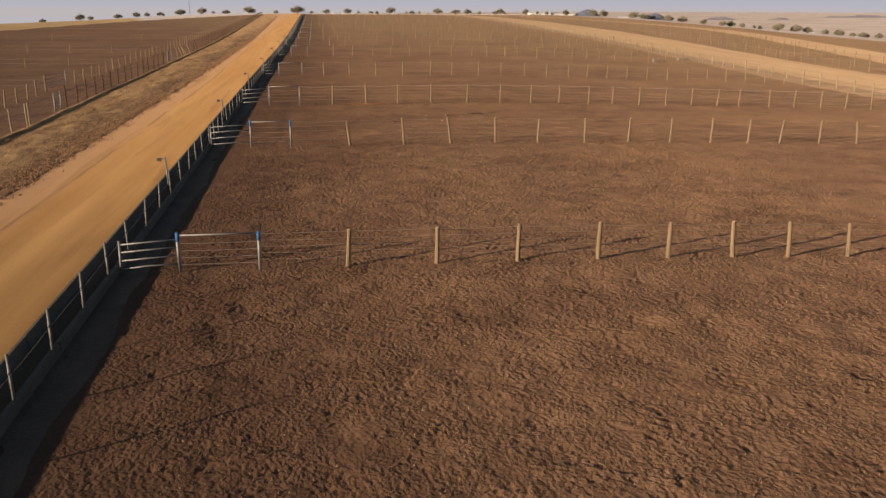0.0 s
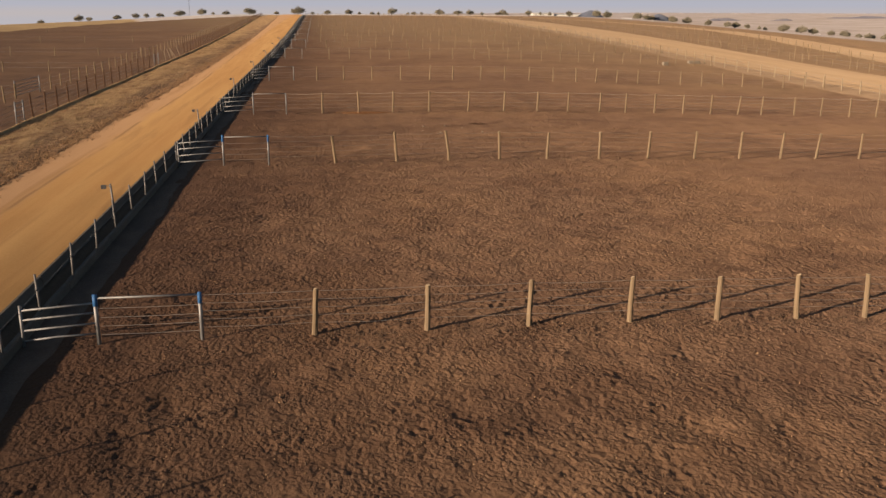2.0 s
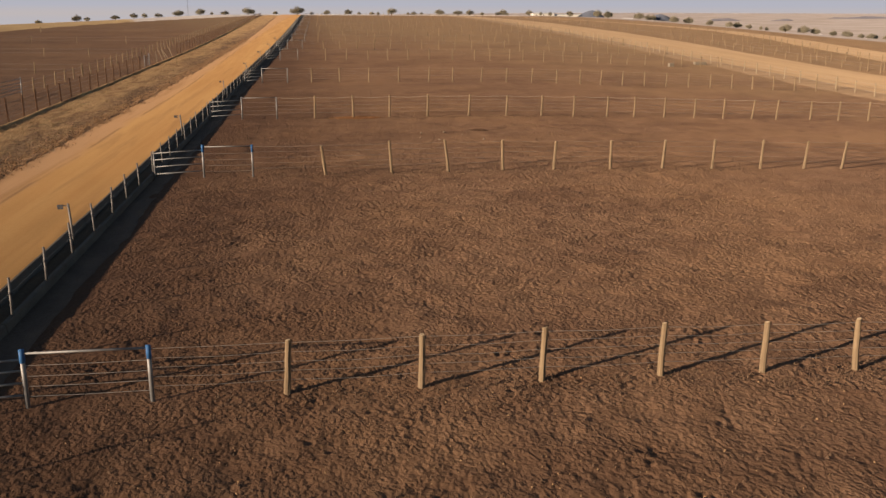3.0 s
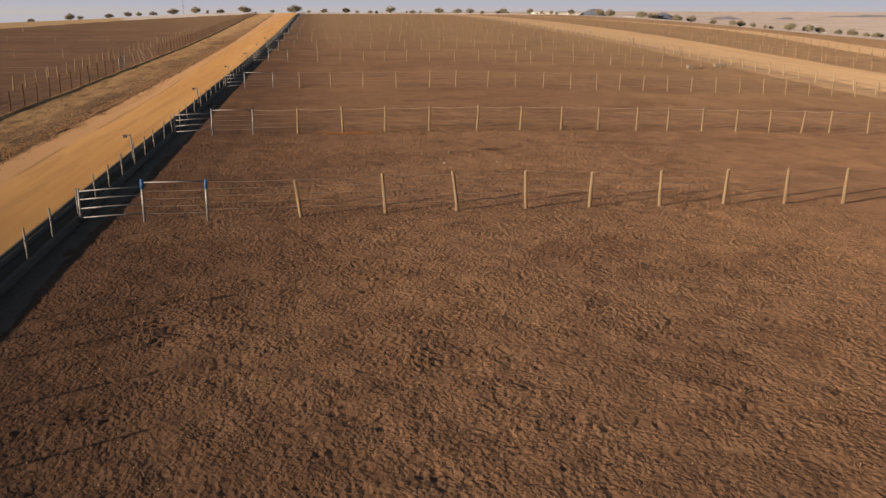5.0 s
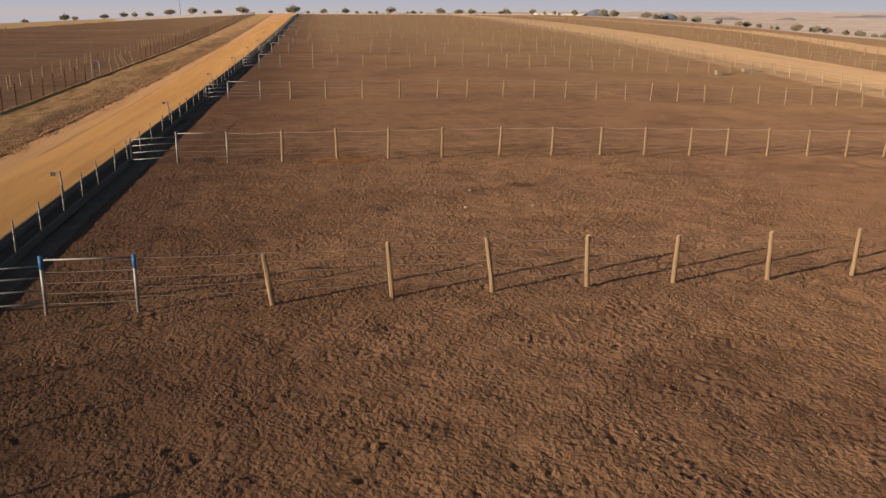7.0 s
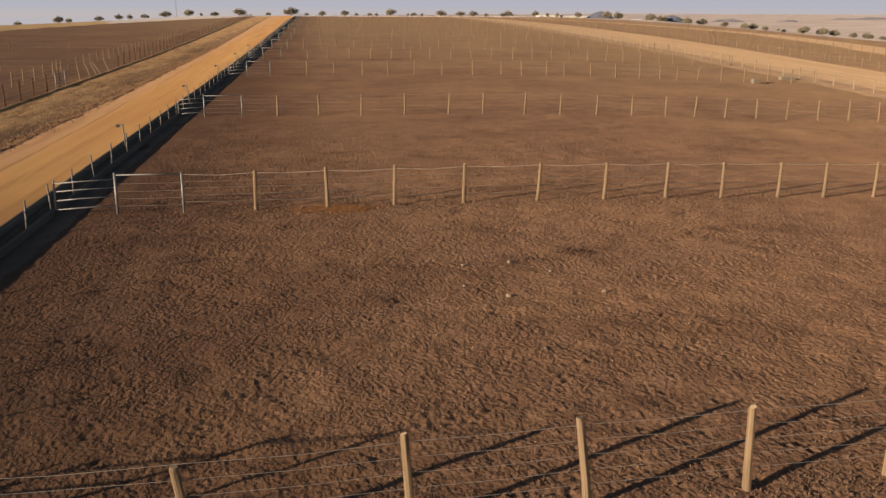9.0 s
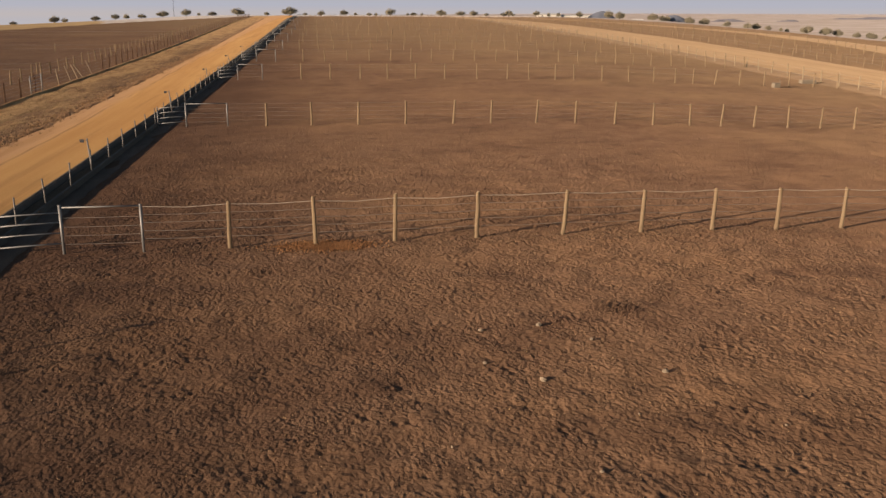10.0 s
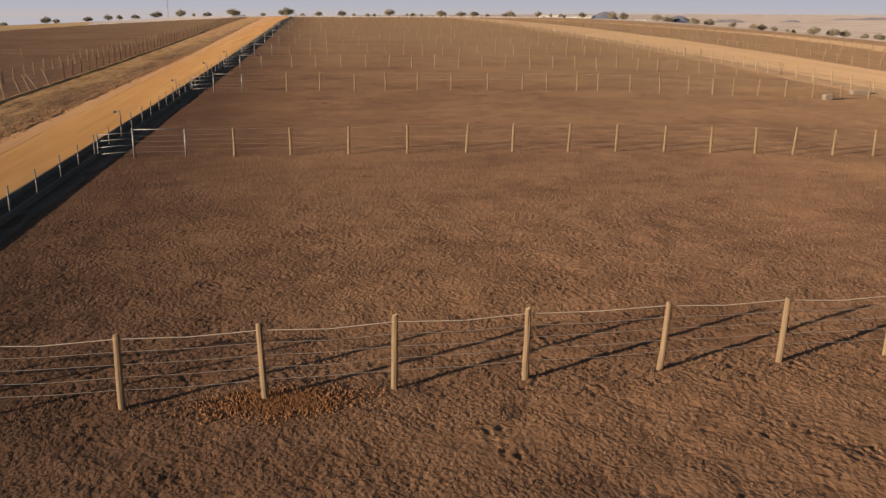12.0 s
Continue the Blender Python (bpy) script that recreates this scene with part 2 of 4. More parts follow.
M_CLOD = plain_material("dry_clods", (0.08, 0.05, 0.032), (0.17, 0.112, 0.075), 6, 0.95, 0.6, 0.02, 0, True)
M_STRAW = plain_material("dry_grass_blades", (0.24, 0.145, 0.075), (0.46, 0.31, 0.165), 5, 0.9, 0.0, 0.01, 0, True)
M_BARK = plain_material("tree_bark", (0.07, 0.05, 0.035), (0.14, 0.10, 0.07), 6, 0.9, 0.6, 0.03)
# Leaves lighter and greyer than real foliage: distance haze put into the colour.
M_LEAF = plain_material("hazed_olive_leaves", (0.19, 0.17, 0.125), (0.32, 0.29, 0.215), 2.0, 0.8, 0.0, 0.01, 0, True)
M_WHITE = plain_material("whitewashed_wall", (0.66, 0.63, 0.58), (0.80, 0.78, 0.74), 0.8, 0.8, 0.1, 0.01)
M_ROOF = plain_material("pale_sheet_roof", (0.50, 0.50, 0.50), (0.66, 0.66, 0.66), 0.6, 0.5, 0.1, 0.01)
# Blue of the distance haze is put into the hills' base colour.
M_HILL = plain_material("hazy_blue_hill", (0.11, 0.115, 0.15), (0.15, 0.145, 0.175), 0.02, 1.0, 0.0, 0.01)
M_HEAP = plain_material("blue_grey_stockpile", (0.095, 0.11, 0.155), (0.125, 0.14, 0.185), 0.5, 0.95, 0.4, 0.2)
M_GLASS_DARK = plain_material("dark_opening", (0.03, 0.03, 0.035), (0.05, 0.05, 0.055), 1, 0.4, 0.0, 0.01)


# ---- mesh helpers ----
def mesh_of(bm, name, material, smooth=False):
    me = bpy.data.meshes.new(name)
    bm.to_mesh(me)
    bm.free()
    me.materials.append(material)
    if smooth:
        me.polygons.foreach_set("use_smooth", [True] * len(me.polygons))
    return me


def part(name, data, material, parent, label="", at=None, smooth=False):
    """Link a bmesh or a shared mesh as one part under a thing or a part."""
    me = data if isinstance(data, bpy.types.Mesh) else mesh_of(data, name, material, smooth)
    ob = new(name, me)
    ob.parent = parent
    if at is not None:
        ob.matrix_basis = at
    if label:
        ob["label"] = label
    return ob


def thing(name, label, category, at=None, group="", kind=""):
    ob = new(name)
    ob.empty_display_size = 0.3
    if at is not None:
        ob.matrix_basis = at
    return tagged(ob, label, category, group, kind)


def tube(bm, pts, r, sides=6, r_end=None):
    """A round bar through the points, closed at both ends."""
    pts = [Vector(p) for p in pts]
    rings = []
    for i, p in enumerate(pts):
        d = (pts[min(i + 1, len(pts) - 1)] - pts[max(i - 1, 0)]).normalized()
        a = d.orthogonal().normalized() if abs(d.z) > 0.9 else d.cross(Vector((0, 0, 1))).normalized()
        b = d.cross(a)
        k = i / max(1, len(pts) - 1)
        rr = r if r_end is None else r + (r_end - r) * k
        rings.append([bm.verts.new(p + (a * math.cos(t) + b * math.sin(t)) * rr) for t in [2 * math.pi * j / sides for j in range(sides)]])
    for q, s in zip(rings, rings[1:]):
        for j in range(sides):
            bm.faces.new((q[j], q[(j + 1) % sides], s[(j + 1) % sides], s[j]))
    bm.faces.new(rings[0][::-1])
    bm.faces.new(rings[-1])
    bmesh.ops.recalc_face_normals(bm, faces=bm.faces[:])


def box(bm, x0, y0, z0, x1, y1, z1, bevel=0.0):
    r = bmesh.ops.create_cube(bm, size=1.0, matrix=Matrix.LocRotScale(((x0 + x1) / 2, (y0 + y1) / 2, (z0 + z1) / 2), None, (x1 - x0, y1 - y0, z1 - z0)))
    if bevel:
        es = list({e for v in r["verts"] for e in v.link_edges})
        bmesh.ops.bevel(bm, geom=es, offset=bevel, segments=1, affect="EDGES")


def step(a, b, v):
    k = np.clip((v - a) / (b - a), 0, 1)
    return k * k * (3 - 2 * k)


def ground_z(x, y):
    """Height of the land: level at the bunk, falling towards the far road, rising to a crest behind the pens, a wide plain beyond."""
    x, y = np.asarray(x, float), np.asarray(y, float)
    d = x - 15.5 - 0.19 * (np.clip(y, 40, 280) - 76)
    r = 0.5 * (d + np.sqrt(d ** 2 + 36))
    r0 = 0.5 * (x - 72 + np.sqrt((x - 72) ** 2 + 64))
    near = 0.055 - 0.038 * (r - np.minimum(r0, r)) - 0.010 * r0 - 0.042 * 0.5 * (x - 165 + np.sqrt((x - 165) ** 2 + 900))
    up = 0.0158 * 0.5 * (y - 107 + np.sqrt((y - 107) ** 2 + 60)) - 0.0094 * 0.5 * (y - 168 + np.sqrt((y - 168) ** 2 + 400))
    up = up * (1 - 0.8 * step(76, 165, x))
    u = 0.5 * (x - 208 + np.sqrt((x - 208) ** 2 + 1600))
    v = 0.5 * (-x - 80 + np.sqrt((x + 80) ** 2 + 400))
    far = 3.6 - 0.080 * u - 0.06 * v
    east = step(150, 300, x)
    w = step(150 + 330 * east, 600 + 85 * east, y)
    z = (near + up) * (1 - w) + far * w
    z = z - 0.012 * 0.5 * (y - 760 + np.sqrt((y - 760) ** 2 + 3600))
    z = np.maximum(z, -24.0 - 50.0 * step(100, 1400, -x))
    return z + 13.0 * step(1100, 4300, np.hypot(x, y)) * step(-200, 1500, x)


def gz(x, y):
    return float(ground_z(x, y))


def curve_at(table, y):
    return np.interp(y, [p[0] for p in table], [p[1] for p in table])


PEN_EDGE = [(-60, 56), (50, 63.5), (78, 65.6), (102, 67.1), (142, 67.6), (167, 68.3), (192, 70), (254, 72.2), (303, 73), (367, 76.6), (507, 81.2), (640, 82)]
ROAD2_R = [(-60, 76), (83, 87.2), (107, 88.4), (145, 88.1), (161, 88.9), (189, 91), (218, 94.3), (249, 95.5), (282, 97.5), (331, 99.4), (385, 101.8), (512, 100.4), (640, 95)]
LANE3_L = [(-60, 86), (47, 96.2), (145, 103.7), (168, 109), (193, 115.8), (227, 124.8), (261, 134.2), (295, 140.5), (330, 147), (376, 146.2), (460, 136.1), (532, 124.4), (640, 110)]
LANE3_R = [(-60, 99), (47, 109.5), (146, 118.8), (171, 124.6), (197, 131.9), (232, 140.3), (265, 148.3), (298, 154), (329, 159.4), (369, 157), (438, 143.4), (495, 130), (640, 112)]
PENS_WEST = [(-200, -92), (200, -90), (257, -87.8), (309, -82.4), (358, -75.7), (408, -67), (469, -56), (551, -44), (640, -36)]
BUNK_LINE = [(-60, -7.45), (105, -7.45), (126, -7.12), (142, -6.84), (161, -6.56), (180, -6.38), (221, -6.2), (300, -6.17), (357, -6.3), (440, -6.67), (640, -7.45)]
ROAD1_L = [(-60, -15.4), (60, -15.5), (109, -15.45), (142, -14.95), (180, -14.65), (221, -14.85), (264, -15.3), (308, -16.0), (357, -17.0), (439, -18.8), (538, -21.2), (700, -24)]
LEFT_FENCE = [(-60, -22.0), (60, -22.0), (95, -22.8), (126, -22.75), (149, -22.4), (180, -22.2), (221, -22.7), (264, -23.5), (308, -24.5), (357, -25.85), (470, -29.5), (640, -34.5)]
PEN_END = 640.0


def bunk_x(y):
    return float(curve_at(BUNK_LINE, y))


def beside(table, dx):
    return [(y, x + dx) for y, x in table]


# ---- the ground: one sheet to the horizon, finely trampled where the camera passes ----
def band_noise(nx, ny, dx, dy, lo, hi, turn, squeeze, seed):
    """Random relief with wavelengths from lo to hi metres."""
    rng = np.random.default_rng(seed)
    f = np.fft.rfft2(rng.standard_normal((ny, nx)))
    ky, kx = np.fft.fftfreq(ny, dy)[:, None], np.fft.rfftfreq(nx, dx)[None, :]
    c, s = math.cos(radians(turn)), math.sin(radians(turn))
    k = np.hypot((kx * c + ky * s) * squeeze, -kx * s + ky * c)
    f = f * np.exp(-((np.log(k + 1e-9) - math.log(1 / math.sqrt(lo * hi))) / math.log(hi / lo)) ** 2 * 2)
    g = np.fft.irfft2(f, (ny, nx))
    return g / g.std()


def build_ground():
    dx, dy = 0.06, 0.06
    fx, fy = np.arange(-7.2, 31.0, dx), np.arange(5.0, 106.0, dy)
    xs = np.concatenate([[-4500, -2500, -1500, -1000, -700, -500, -400], np.arange(-320, -130, 20), np.arange(-130, -40, 3), np.arange(-40, -8, 4), fx,
                         np.arange(31.5, 60, 1.5), np.arange(60, 200, 5), np.arange(200, 520, 20), [600, 800, 1100, 1500, 2200, 3200, 4500]])
    ys = np.concatenate([[-4500, -1500, -500, -200, -80, -40, -15, 0], fy, np.arange(107, 160, 1.5), np.arange(161, 700, 10), np.arange(700, 1300, 50), [1500, 1900, 2500, 3400, 4500]])
    X, Y = np.meshgrid(xs, ys)
    Z = ground_z(X, Y)
    nx, ny = len(fx), len(fy)
    # hoof-kneaded ridges that lie in different directions from patch to patch
    ways = [band_noise(nx, ny, dx, dy, 0.15, 0.28, turn, 1.6, 3 + k) for k, turn in enumerate((110, 65, 20, 150))]
    pick = [np.exp(2.4 * band_noise(nx, ny, dx, dy, 1.3, 4.5, 0, 1.0, 30 + k)) for k in range(4)]
    ridge = sum(np.abs(w) * p for w, p in zip(ways, pick)) / sum(pick)
    hoof = band_noise(nx, ny, dx, dy, 0.22, 0.42, 70, 1.15, 4)
    wave = band_noise(nx, ny, dx, dy, 1.2, 4.0, 10, 1.4, 5)
    rough = 0.20 + 0.5 * np.clip(band_noise(nx, ny, dx, dy, 0.7, 2.2, 90, 1.3, 16) * 0.6 + 0.55, 0, 1.6) + 0.42 * np.clip(band_noise(nx, ny, dx, dy, 3.0, 11.0, 0, 1.0, 6) * 0.7 + 0.4, 0, 1.4)
    relief = rough * (-0.0105 * ridge + 0.0066 * hoof) + 0.012 * wave
    fade = np.minimum(step(-7.2, -4.6, fx)[None, :], 1 - step(20.0, 31.0, fx)[None, :]) * np.minimum(step(5, 7, fy)[:, None], 1 - step(88, 106, fy)[:, None])
    i0, j0 = int(np.argmin(abs(xs - fx[0]))), int(np.argmin(abs(ys - fy[0])))
    Z[j0:j0 + ny, i0:i0 + nx] += relief * fade
    w, h = len(xs), len(ys)
    me = bpy.data.meshes.new("ground")
    me.vertices.add(w * h)
    me.vertices.foreach_set("co", np.stack([X, Y, Z], -1).reshape(-1).astype(np.float32))
    a = (np.arange(h - 1)[:, None] * w + np.arange(w - 1)[None, :]).reshape(-1)
    quads = np.stack([a, a + 1, a + 1 + w, a + w], -1)
    me.loops.add(quads.size)
    me.loops.foreach_set("vertex_index", quads.reshape(-1).astype(np.int32))
    me.polygons.add(len(quads))
    me.polygons.foreach_set("loop_start", (np.arange(len(quads)) * 4).astype(np.int32))
    cx, cy = X.reshape(-1)[quads].mean(1), Y.reshape(-1)[quads].mean(1)
    pens = (cy < PEN_END) & (cy > -200) & (cx > curve_at(PENS_WEST, cy)) & (cx < curve_at(LANE3_R, cy) + 48)
    stubble = ~pens & (cx < -20) & (cx > -700) & (cy < 700) & (cx < -80 - 0.22 * (cy - 430))
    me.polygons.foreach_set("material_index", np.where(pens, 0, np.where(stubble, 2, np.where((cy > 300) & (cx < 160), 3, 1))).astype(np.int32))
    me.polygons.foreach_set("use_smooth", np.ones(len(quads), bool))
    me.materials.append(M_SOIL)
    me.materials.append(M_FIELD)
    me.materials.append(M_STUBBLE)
    me.materials.append(M_FIELD_PALE)
    me.update(calc_edges=True)
    me.validate()
    return tagged(new("ground", me), "brown hoof-trampled pen soil with dry grassland beyond", "ground", kind="structure")


build_ground()


def strip(name, material, left, right, y0, y1, dy, lift, cols, label, category, crown=0.0, jag=0.0, seed=0, edge_drop=0.05, rough=0.025):
    """A long strip laid over the land between two edges, with ragged borders that sink into the soil."""
    rnd = random.Random(seed)
    bm = bmesh.new()
    rows, y = [], y0
    while y <= y1:
        wob = [noise.noise(Vector((q, y * 0.22, seed))) * 1.2 + noise.noise(Vector((q, y * 0.9, seed))) * 0.6 for q in (1.5, 7.5)]
        a = curve_at(left, y) + jag * wob[0]
        b = curve_at(right, y) + jag * wob[1]
        row = []
        for i in range(cols + 1):
            k = i / cols
            x = a + (b - a) * k
            edge = -edge_drop if i in (0, cols) else crown * (1 - (2 * k - 1) ** 2) + noise.noise(Vector((x * 0.9, y * 0.25, seed))) * rough + noise.noise(Vector((x * 3.1, y * 2.3, seed + 4))) * max(0.0, rough - 0.025)
            row.append(bm.verts.new((x, y, gz(x, y) + lift + edge)))
        rows.append(row)
        y += dy * (1 if y < 160 else 4)
    for p, q in zip(rows, rows[1:]):
        for i in range(cols):
            bm.faces.new((p[i], p[i + 1], q[i + 1], q[i]))
    return tagged(new(name, mesh_of(bm, name, material, True)), label, category, kind="structure")


strip("road_1", M_ROAD, ROAD1_L, beside(BUNK_LINE, -0.83), -40, 700, 0.8, 0.05, 16,
      "smooth orange graded dirt road beside the feed bunk", "road", 0.10, 0.12, 1)
strip("verge", M_VERGE, beside(LEFT_FENCE, 0.6), beside(ROAD1_L, 0.4), -40, 640, 0.35, 0.035, 28,
      "matted dry yellow grass verge with bare earth", "verge", 0.06, 0.3, 2, 0.05, 0.055)
strip("road_2", M_ROAD_FAR, [(y, x + 4.0) for y, x in PEN_EDGE], ROAD2_R, -40, 640, 1.6, 0.08, 10, "wide pale tan dirt road between the pens", "road", 0.12, 0.4, 3)
strip("edge_apron", plain_material("dusty_pale_apron", (0.19, 0.128, 0.078), (0.265, 0.184, 0.116), 0.5, 0.95, 0.5, 0.04), [(y, x - 1.6) for y, x in PEN_EDGE], [(y, x + 4.6) for y, x in PEN_EDGE], 40, 640, 1.6, 0.05, 6, "dusty pale trampled strip along the edge fence", "apron", 0.02, 0.9, 8)
strip("road_3", M_ROAD_FAR, LANE3_L, LANE3_R, 0, 640, 2.0, 0.10, 8, "pale tan dirt lane behind further pens", "road", 0.1, 0.5, 4)
strip("windrow_bank", plain_material("graded_earth_ridge", (0.19, 0.105, 0.058), (0.40, 0.245, 0.13), 1.6, 0.95, 0.8, 0.06), beside(ROAD1_L, -0.35), beside(ROAD1_L, 0.45), -20, 500, 0.35, 0.05, 6,
      "low ragged earth ridge left by the grader along the road", "bank", 0.03, 0.42, 13, 0.05, 0.12)
strip("apron", M_APRON, beside(BUNK_LINE, -0.15), beside(BUNK_LINE, 1.0), -20, 640, 0.3, 0.008, 12, "manure-covered concrete apron along the feed bunk", "apron", 0.0, 0.25, 5, 0.06, 0.018)


# ---- feed bunk with its pipe rail ----
def build_bunk(y0, y1, name, label):
    """Concrete trough: tall wall to the road, lower wall to the pen."""
    prof = [(-0.97, 0.0), (-0.95, 0.46), (-0.92, 0.49), (-0.85, 0.49), (-0.82, 0.45), (-0.74, 0.17), (-0.66, 0.12), (-0.35, 0.12), (-0.24, 0.15), (-0.17, 0.24), (-0.13, 0.27), (-0.04, 0.27), (0.0, 0.24), (0.02, 0.0)]
    bunk = thing(name, label, "feed trough")
    y = y0
    rnd = random.Random(7)
    sections = []
    while y < y1:
        length = 6.0 if y < 200 else 24.0
        sections.append((y, min(y + length, y1)))
        y += length
    for a, b in sections:
        bm = bmesh.new()
        off, sink = rnd.uniform(-0.012, 0.012), rnd.uniform(-0.012, 0.012)
        rings = [[bm.verts.new((bunk_x(yy) + px + off, yy, gz(bunk_x(yy), yy) + pz + sink)) for px, pz in prof] for yy in (a + 0.012, b - 0.012)]
        for i in range(len(prof) - 1):
            bm.faces.new((rings[0][i], rings[0][i + 1], rings[1][i + 1], rings[1][i]))
        for rg in rings:
            bm.faces.new(rg)
        bmesh.ops.recalc_face_normals(bm, faces=bm.faces[:])
        part("trough_section", bm, M_CONCRETE, bunk)
    bm = bmesh.new()
    rows, y = [], y0 + 0.2
    while y < min(y1, 260):
        rows.append([bm.verts.new((bunk_x(y) + px, y, gz(bunk_x(y), y) + 0.15 + hz * (0.6 + 0.8 * noise.noise(Vector((px, y * 0.4, 3)))) + 0.02 * noise.noise(Vector((px * 6, y * 3, 9)))))
                     for px, hz in ((-0.76, 0.0), (-0.70, 0.06), (-0.6, 0.10), (-0.48, 0.11), (-0.38, 0.06), (-0.22, 0.0))])
        y += 0.35 if y < 140 else 2.0
    for p, q in zip(rows, rows[1:]):
        for i in range(5):
            bm.faces.new((p[i], p[i + 1], q[i + 1], q[i]))
    part("feed_layer", bm, M_FEED, bunk, "thin brown layer of mixed feed", None, True)
    return bunk


build_bunk(-20, 640, "feed_bunk", "long stained concrete feed bunk beside the dirt road")


def pipe_post_mesh(h, r):
    bm = bmesh.new()
    tube(bm, [(0, 0, -0.1), (0, 0, h - 0.02)], r, 8)
    tube(bm, [(0, 0, h - 0.02), (0, 0, h)], r * 1.12, 8, r * 0.8)
    return bm


def build_bunk_rail():
    rail = thing("bunk_rail", "grey steel pipe posts with a cable along the feed bunk", "fence")
    me = mesh_of(pipe_post_mesh(1.38, 0.036), "post", M_PIPE, True)
    collar = bmesh.new()
    tube(collar, [(0, 0, 0.90), (0, 0, 0.97)], 0.052, 8)
    tube(collar, [(0.0, 0, 0.935), (0.09, 0, 0.935)], 0.018, 5)
    clamp = mesh_of(collar, "clamp", M_DARKSTEEL, True)
    rnd = random.Random(11)
    ys = [9.4, 12.5, 15.5, 18.7, 22.0, 25.2, 28.7, 32.0, 35.2, 38.4, 41.5, 44.5, 47.45, 51.1, 54.2, 56.8, 59.8, 63.0, 66.0, 69.0, 72.6, 76.0, 79.5, 83.5, 87.5, 91.6, 95.7, 99.6, 103.6]
    while ys[-1] < 420:
        ys.append(ys[-1] + 3.4 + rnd.uniform(-0.2, 0.2))
    for y in ys:
        post = part("post", me, M_PIPE, rail, "", pose(bunk_x(y) - 0.06, y, gz(bunk_x(y), y), rnd.uniform(-2, 2), rnd.uniform(-3, 2), rnd.uniform(-12, 12)))
        if y < 180:
            part("clamp", clamp, M_DARKSTEEL, post)
    for z, r in ((0.93, 0.006),):
        bm = bmesh.new()
        pts, yy = [], -5.0
        while yy < 420:
            pts.append((bunk_x(yy) - 0.02 + rnd.uniform(-0.012, 0.012), yy, gz(bunk_x(yy), yy) + z + rnd.uniform(-0.02, 0.02)))
            yy += 1.5 if yy < 160 else 8
        tube(bm, pts, r, 5)
        part("cable", bm, M_PIPE, rail)


build_bunk_rail()


def build_sign_pole(y):
    """Pipe pole standing in the bunk with a small dark plate at its head, on the road side."""
    pole = thing("bunk_pole", "leaning grey pipe pole with a dark plate at its head", "pole", pose(bunk_x(y) - 0.41, y, gz(bunk_x(y), y) + 0.13), "poles along the bunk")
    bm = bmesh.new()
    tube(bm, [(0.0, 0, 0), (-0.03, 0.01, 0.8), (-0.07, 0, 1.60)], 0.042, 8)
    part("pole", bm, M_PIPE, pole, "", None, True)
    bm = bmesh.new()
    tube(bm, [(-0.06, 0, 1.50), (-0.24, 0.0, 1.53), (-0.46, 0, 1.50)], 0.018, 6)
    arm = part("arm", bm, M_PIPE, pole)
    bm = bmesh.new()
    box(bm, -0.44, -0.035, 1.40, -0.24, 0.0, 1.57, 0.008)
    part("plate", bm, M_DARKSTEEL, arm, "small dark metal plate")
    bm = bmesh.new()
    box(bm, -0.10, -0.09, 0.0, 0.08, 0.09, 0.02, 0.004)
    part("base_plate", bm, M_PIPE, pole)


for pole_y in (36.75, 64.4, 93.0, 119.2, 141.9, 163.5, 185.8):
    build_sign_pole(pole_y)


# ---- cross fences: timber posts and wires, with a pipe gate at the bunk end ----
def timber_post_mesh(seed, material, r=0.077):
    """Round post 1 m high (scaled to its height), tapering, with a worn, slanted top."""
    rnd = random.Random(seed)
    bm = bmesh.new()
    rings = []
    for z, k in ((-0.12, 1.08), (0.0, 1.08), (0.3, 1.0), (0.65, 0.96), (0.965, 0.92), (1.0, 0.76)):
        ox, oy = rnd.uniform(-0.008, 0.008), rnd.uniform(-0.008, 0.008)
        rings.append([bm.verts.new((ox + r * k * rnd.uniform(0.93, 1.06) * math.cos(a), oy + r * k * rnd.uniform(0.93, 1.06) * math.sin(a), z + (0.01 * math.cos(a + seed) if z > 0.9 else 0)))
                      for a in [2 * math.pi * j / 9 for j in range(9)]])
    for p, q in zip(rings, rings[1:]):
        for j in range(9):
            bm.faces.new((p[j], p[(j + 1) % 9], q[(j + 1) % 9], q[j]))
    bm.faces.new(rings[-1]).material_index = 1
    bm.faces.new(rings[0][::-1])
    me = mesh_of(bm, "post", material)
    me.materials.append(M_ENDGRAIN)
    return me


TIMBER = [timber_post_mesh(s, M_WOOD) for s in range(5)]
PALE_TIMBER = [timber_post_mesh(s + 40, M_PALEWOOD, 0.075) for s in range(4)]
DARK_TIMBER = [timber_post_mesh(s + 20, M_DARKWOOD, 0.072) for s in range(4)]


def wire_run(parent, pts_xy, levels, r, material, rnd, sag=0.02):
    for z in levels:
        bm = bmesh.new()
        pts = []
        for (xa, ya), (xb, yb) in zip(pts_xy, pts_xy[1:]):
            dz = rnd.uniform(-0.02, 0.02)
            for k in (0.0, 0.5):
                x, y = xa + (xb - xa) * k, ya + (yb - ya) * k
                pts.append((x, y + rnd.uniform(-0.006, 0.006), gz(x, y) + z + dz * (k > 0) - (sag if k else 0)))
        x, y = pts_xy[-1]
        pts.append((x, y, gz(x, y) + z))
        tube(bm, pts, r, 4)
        part("wire", bm, material, parent)


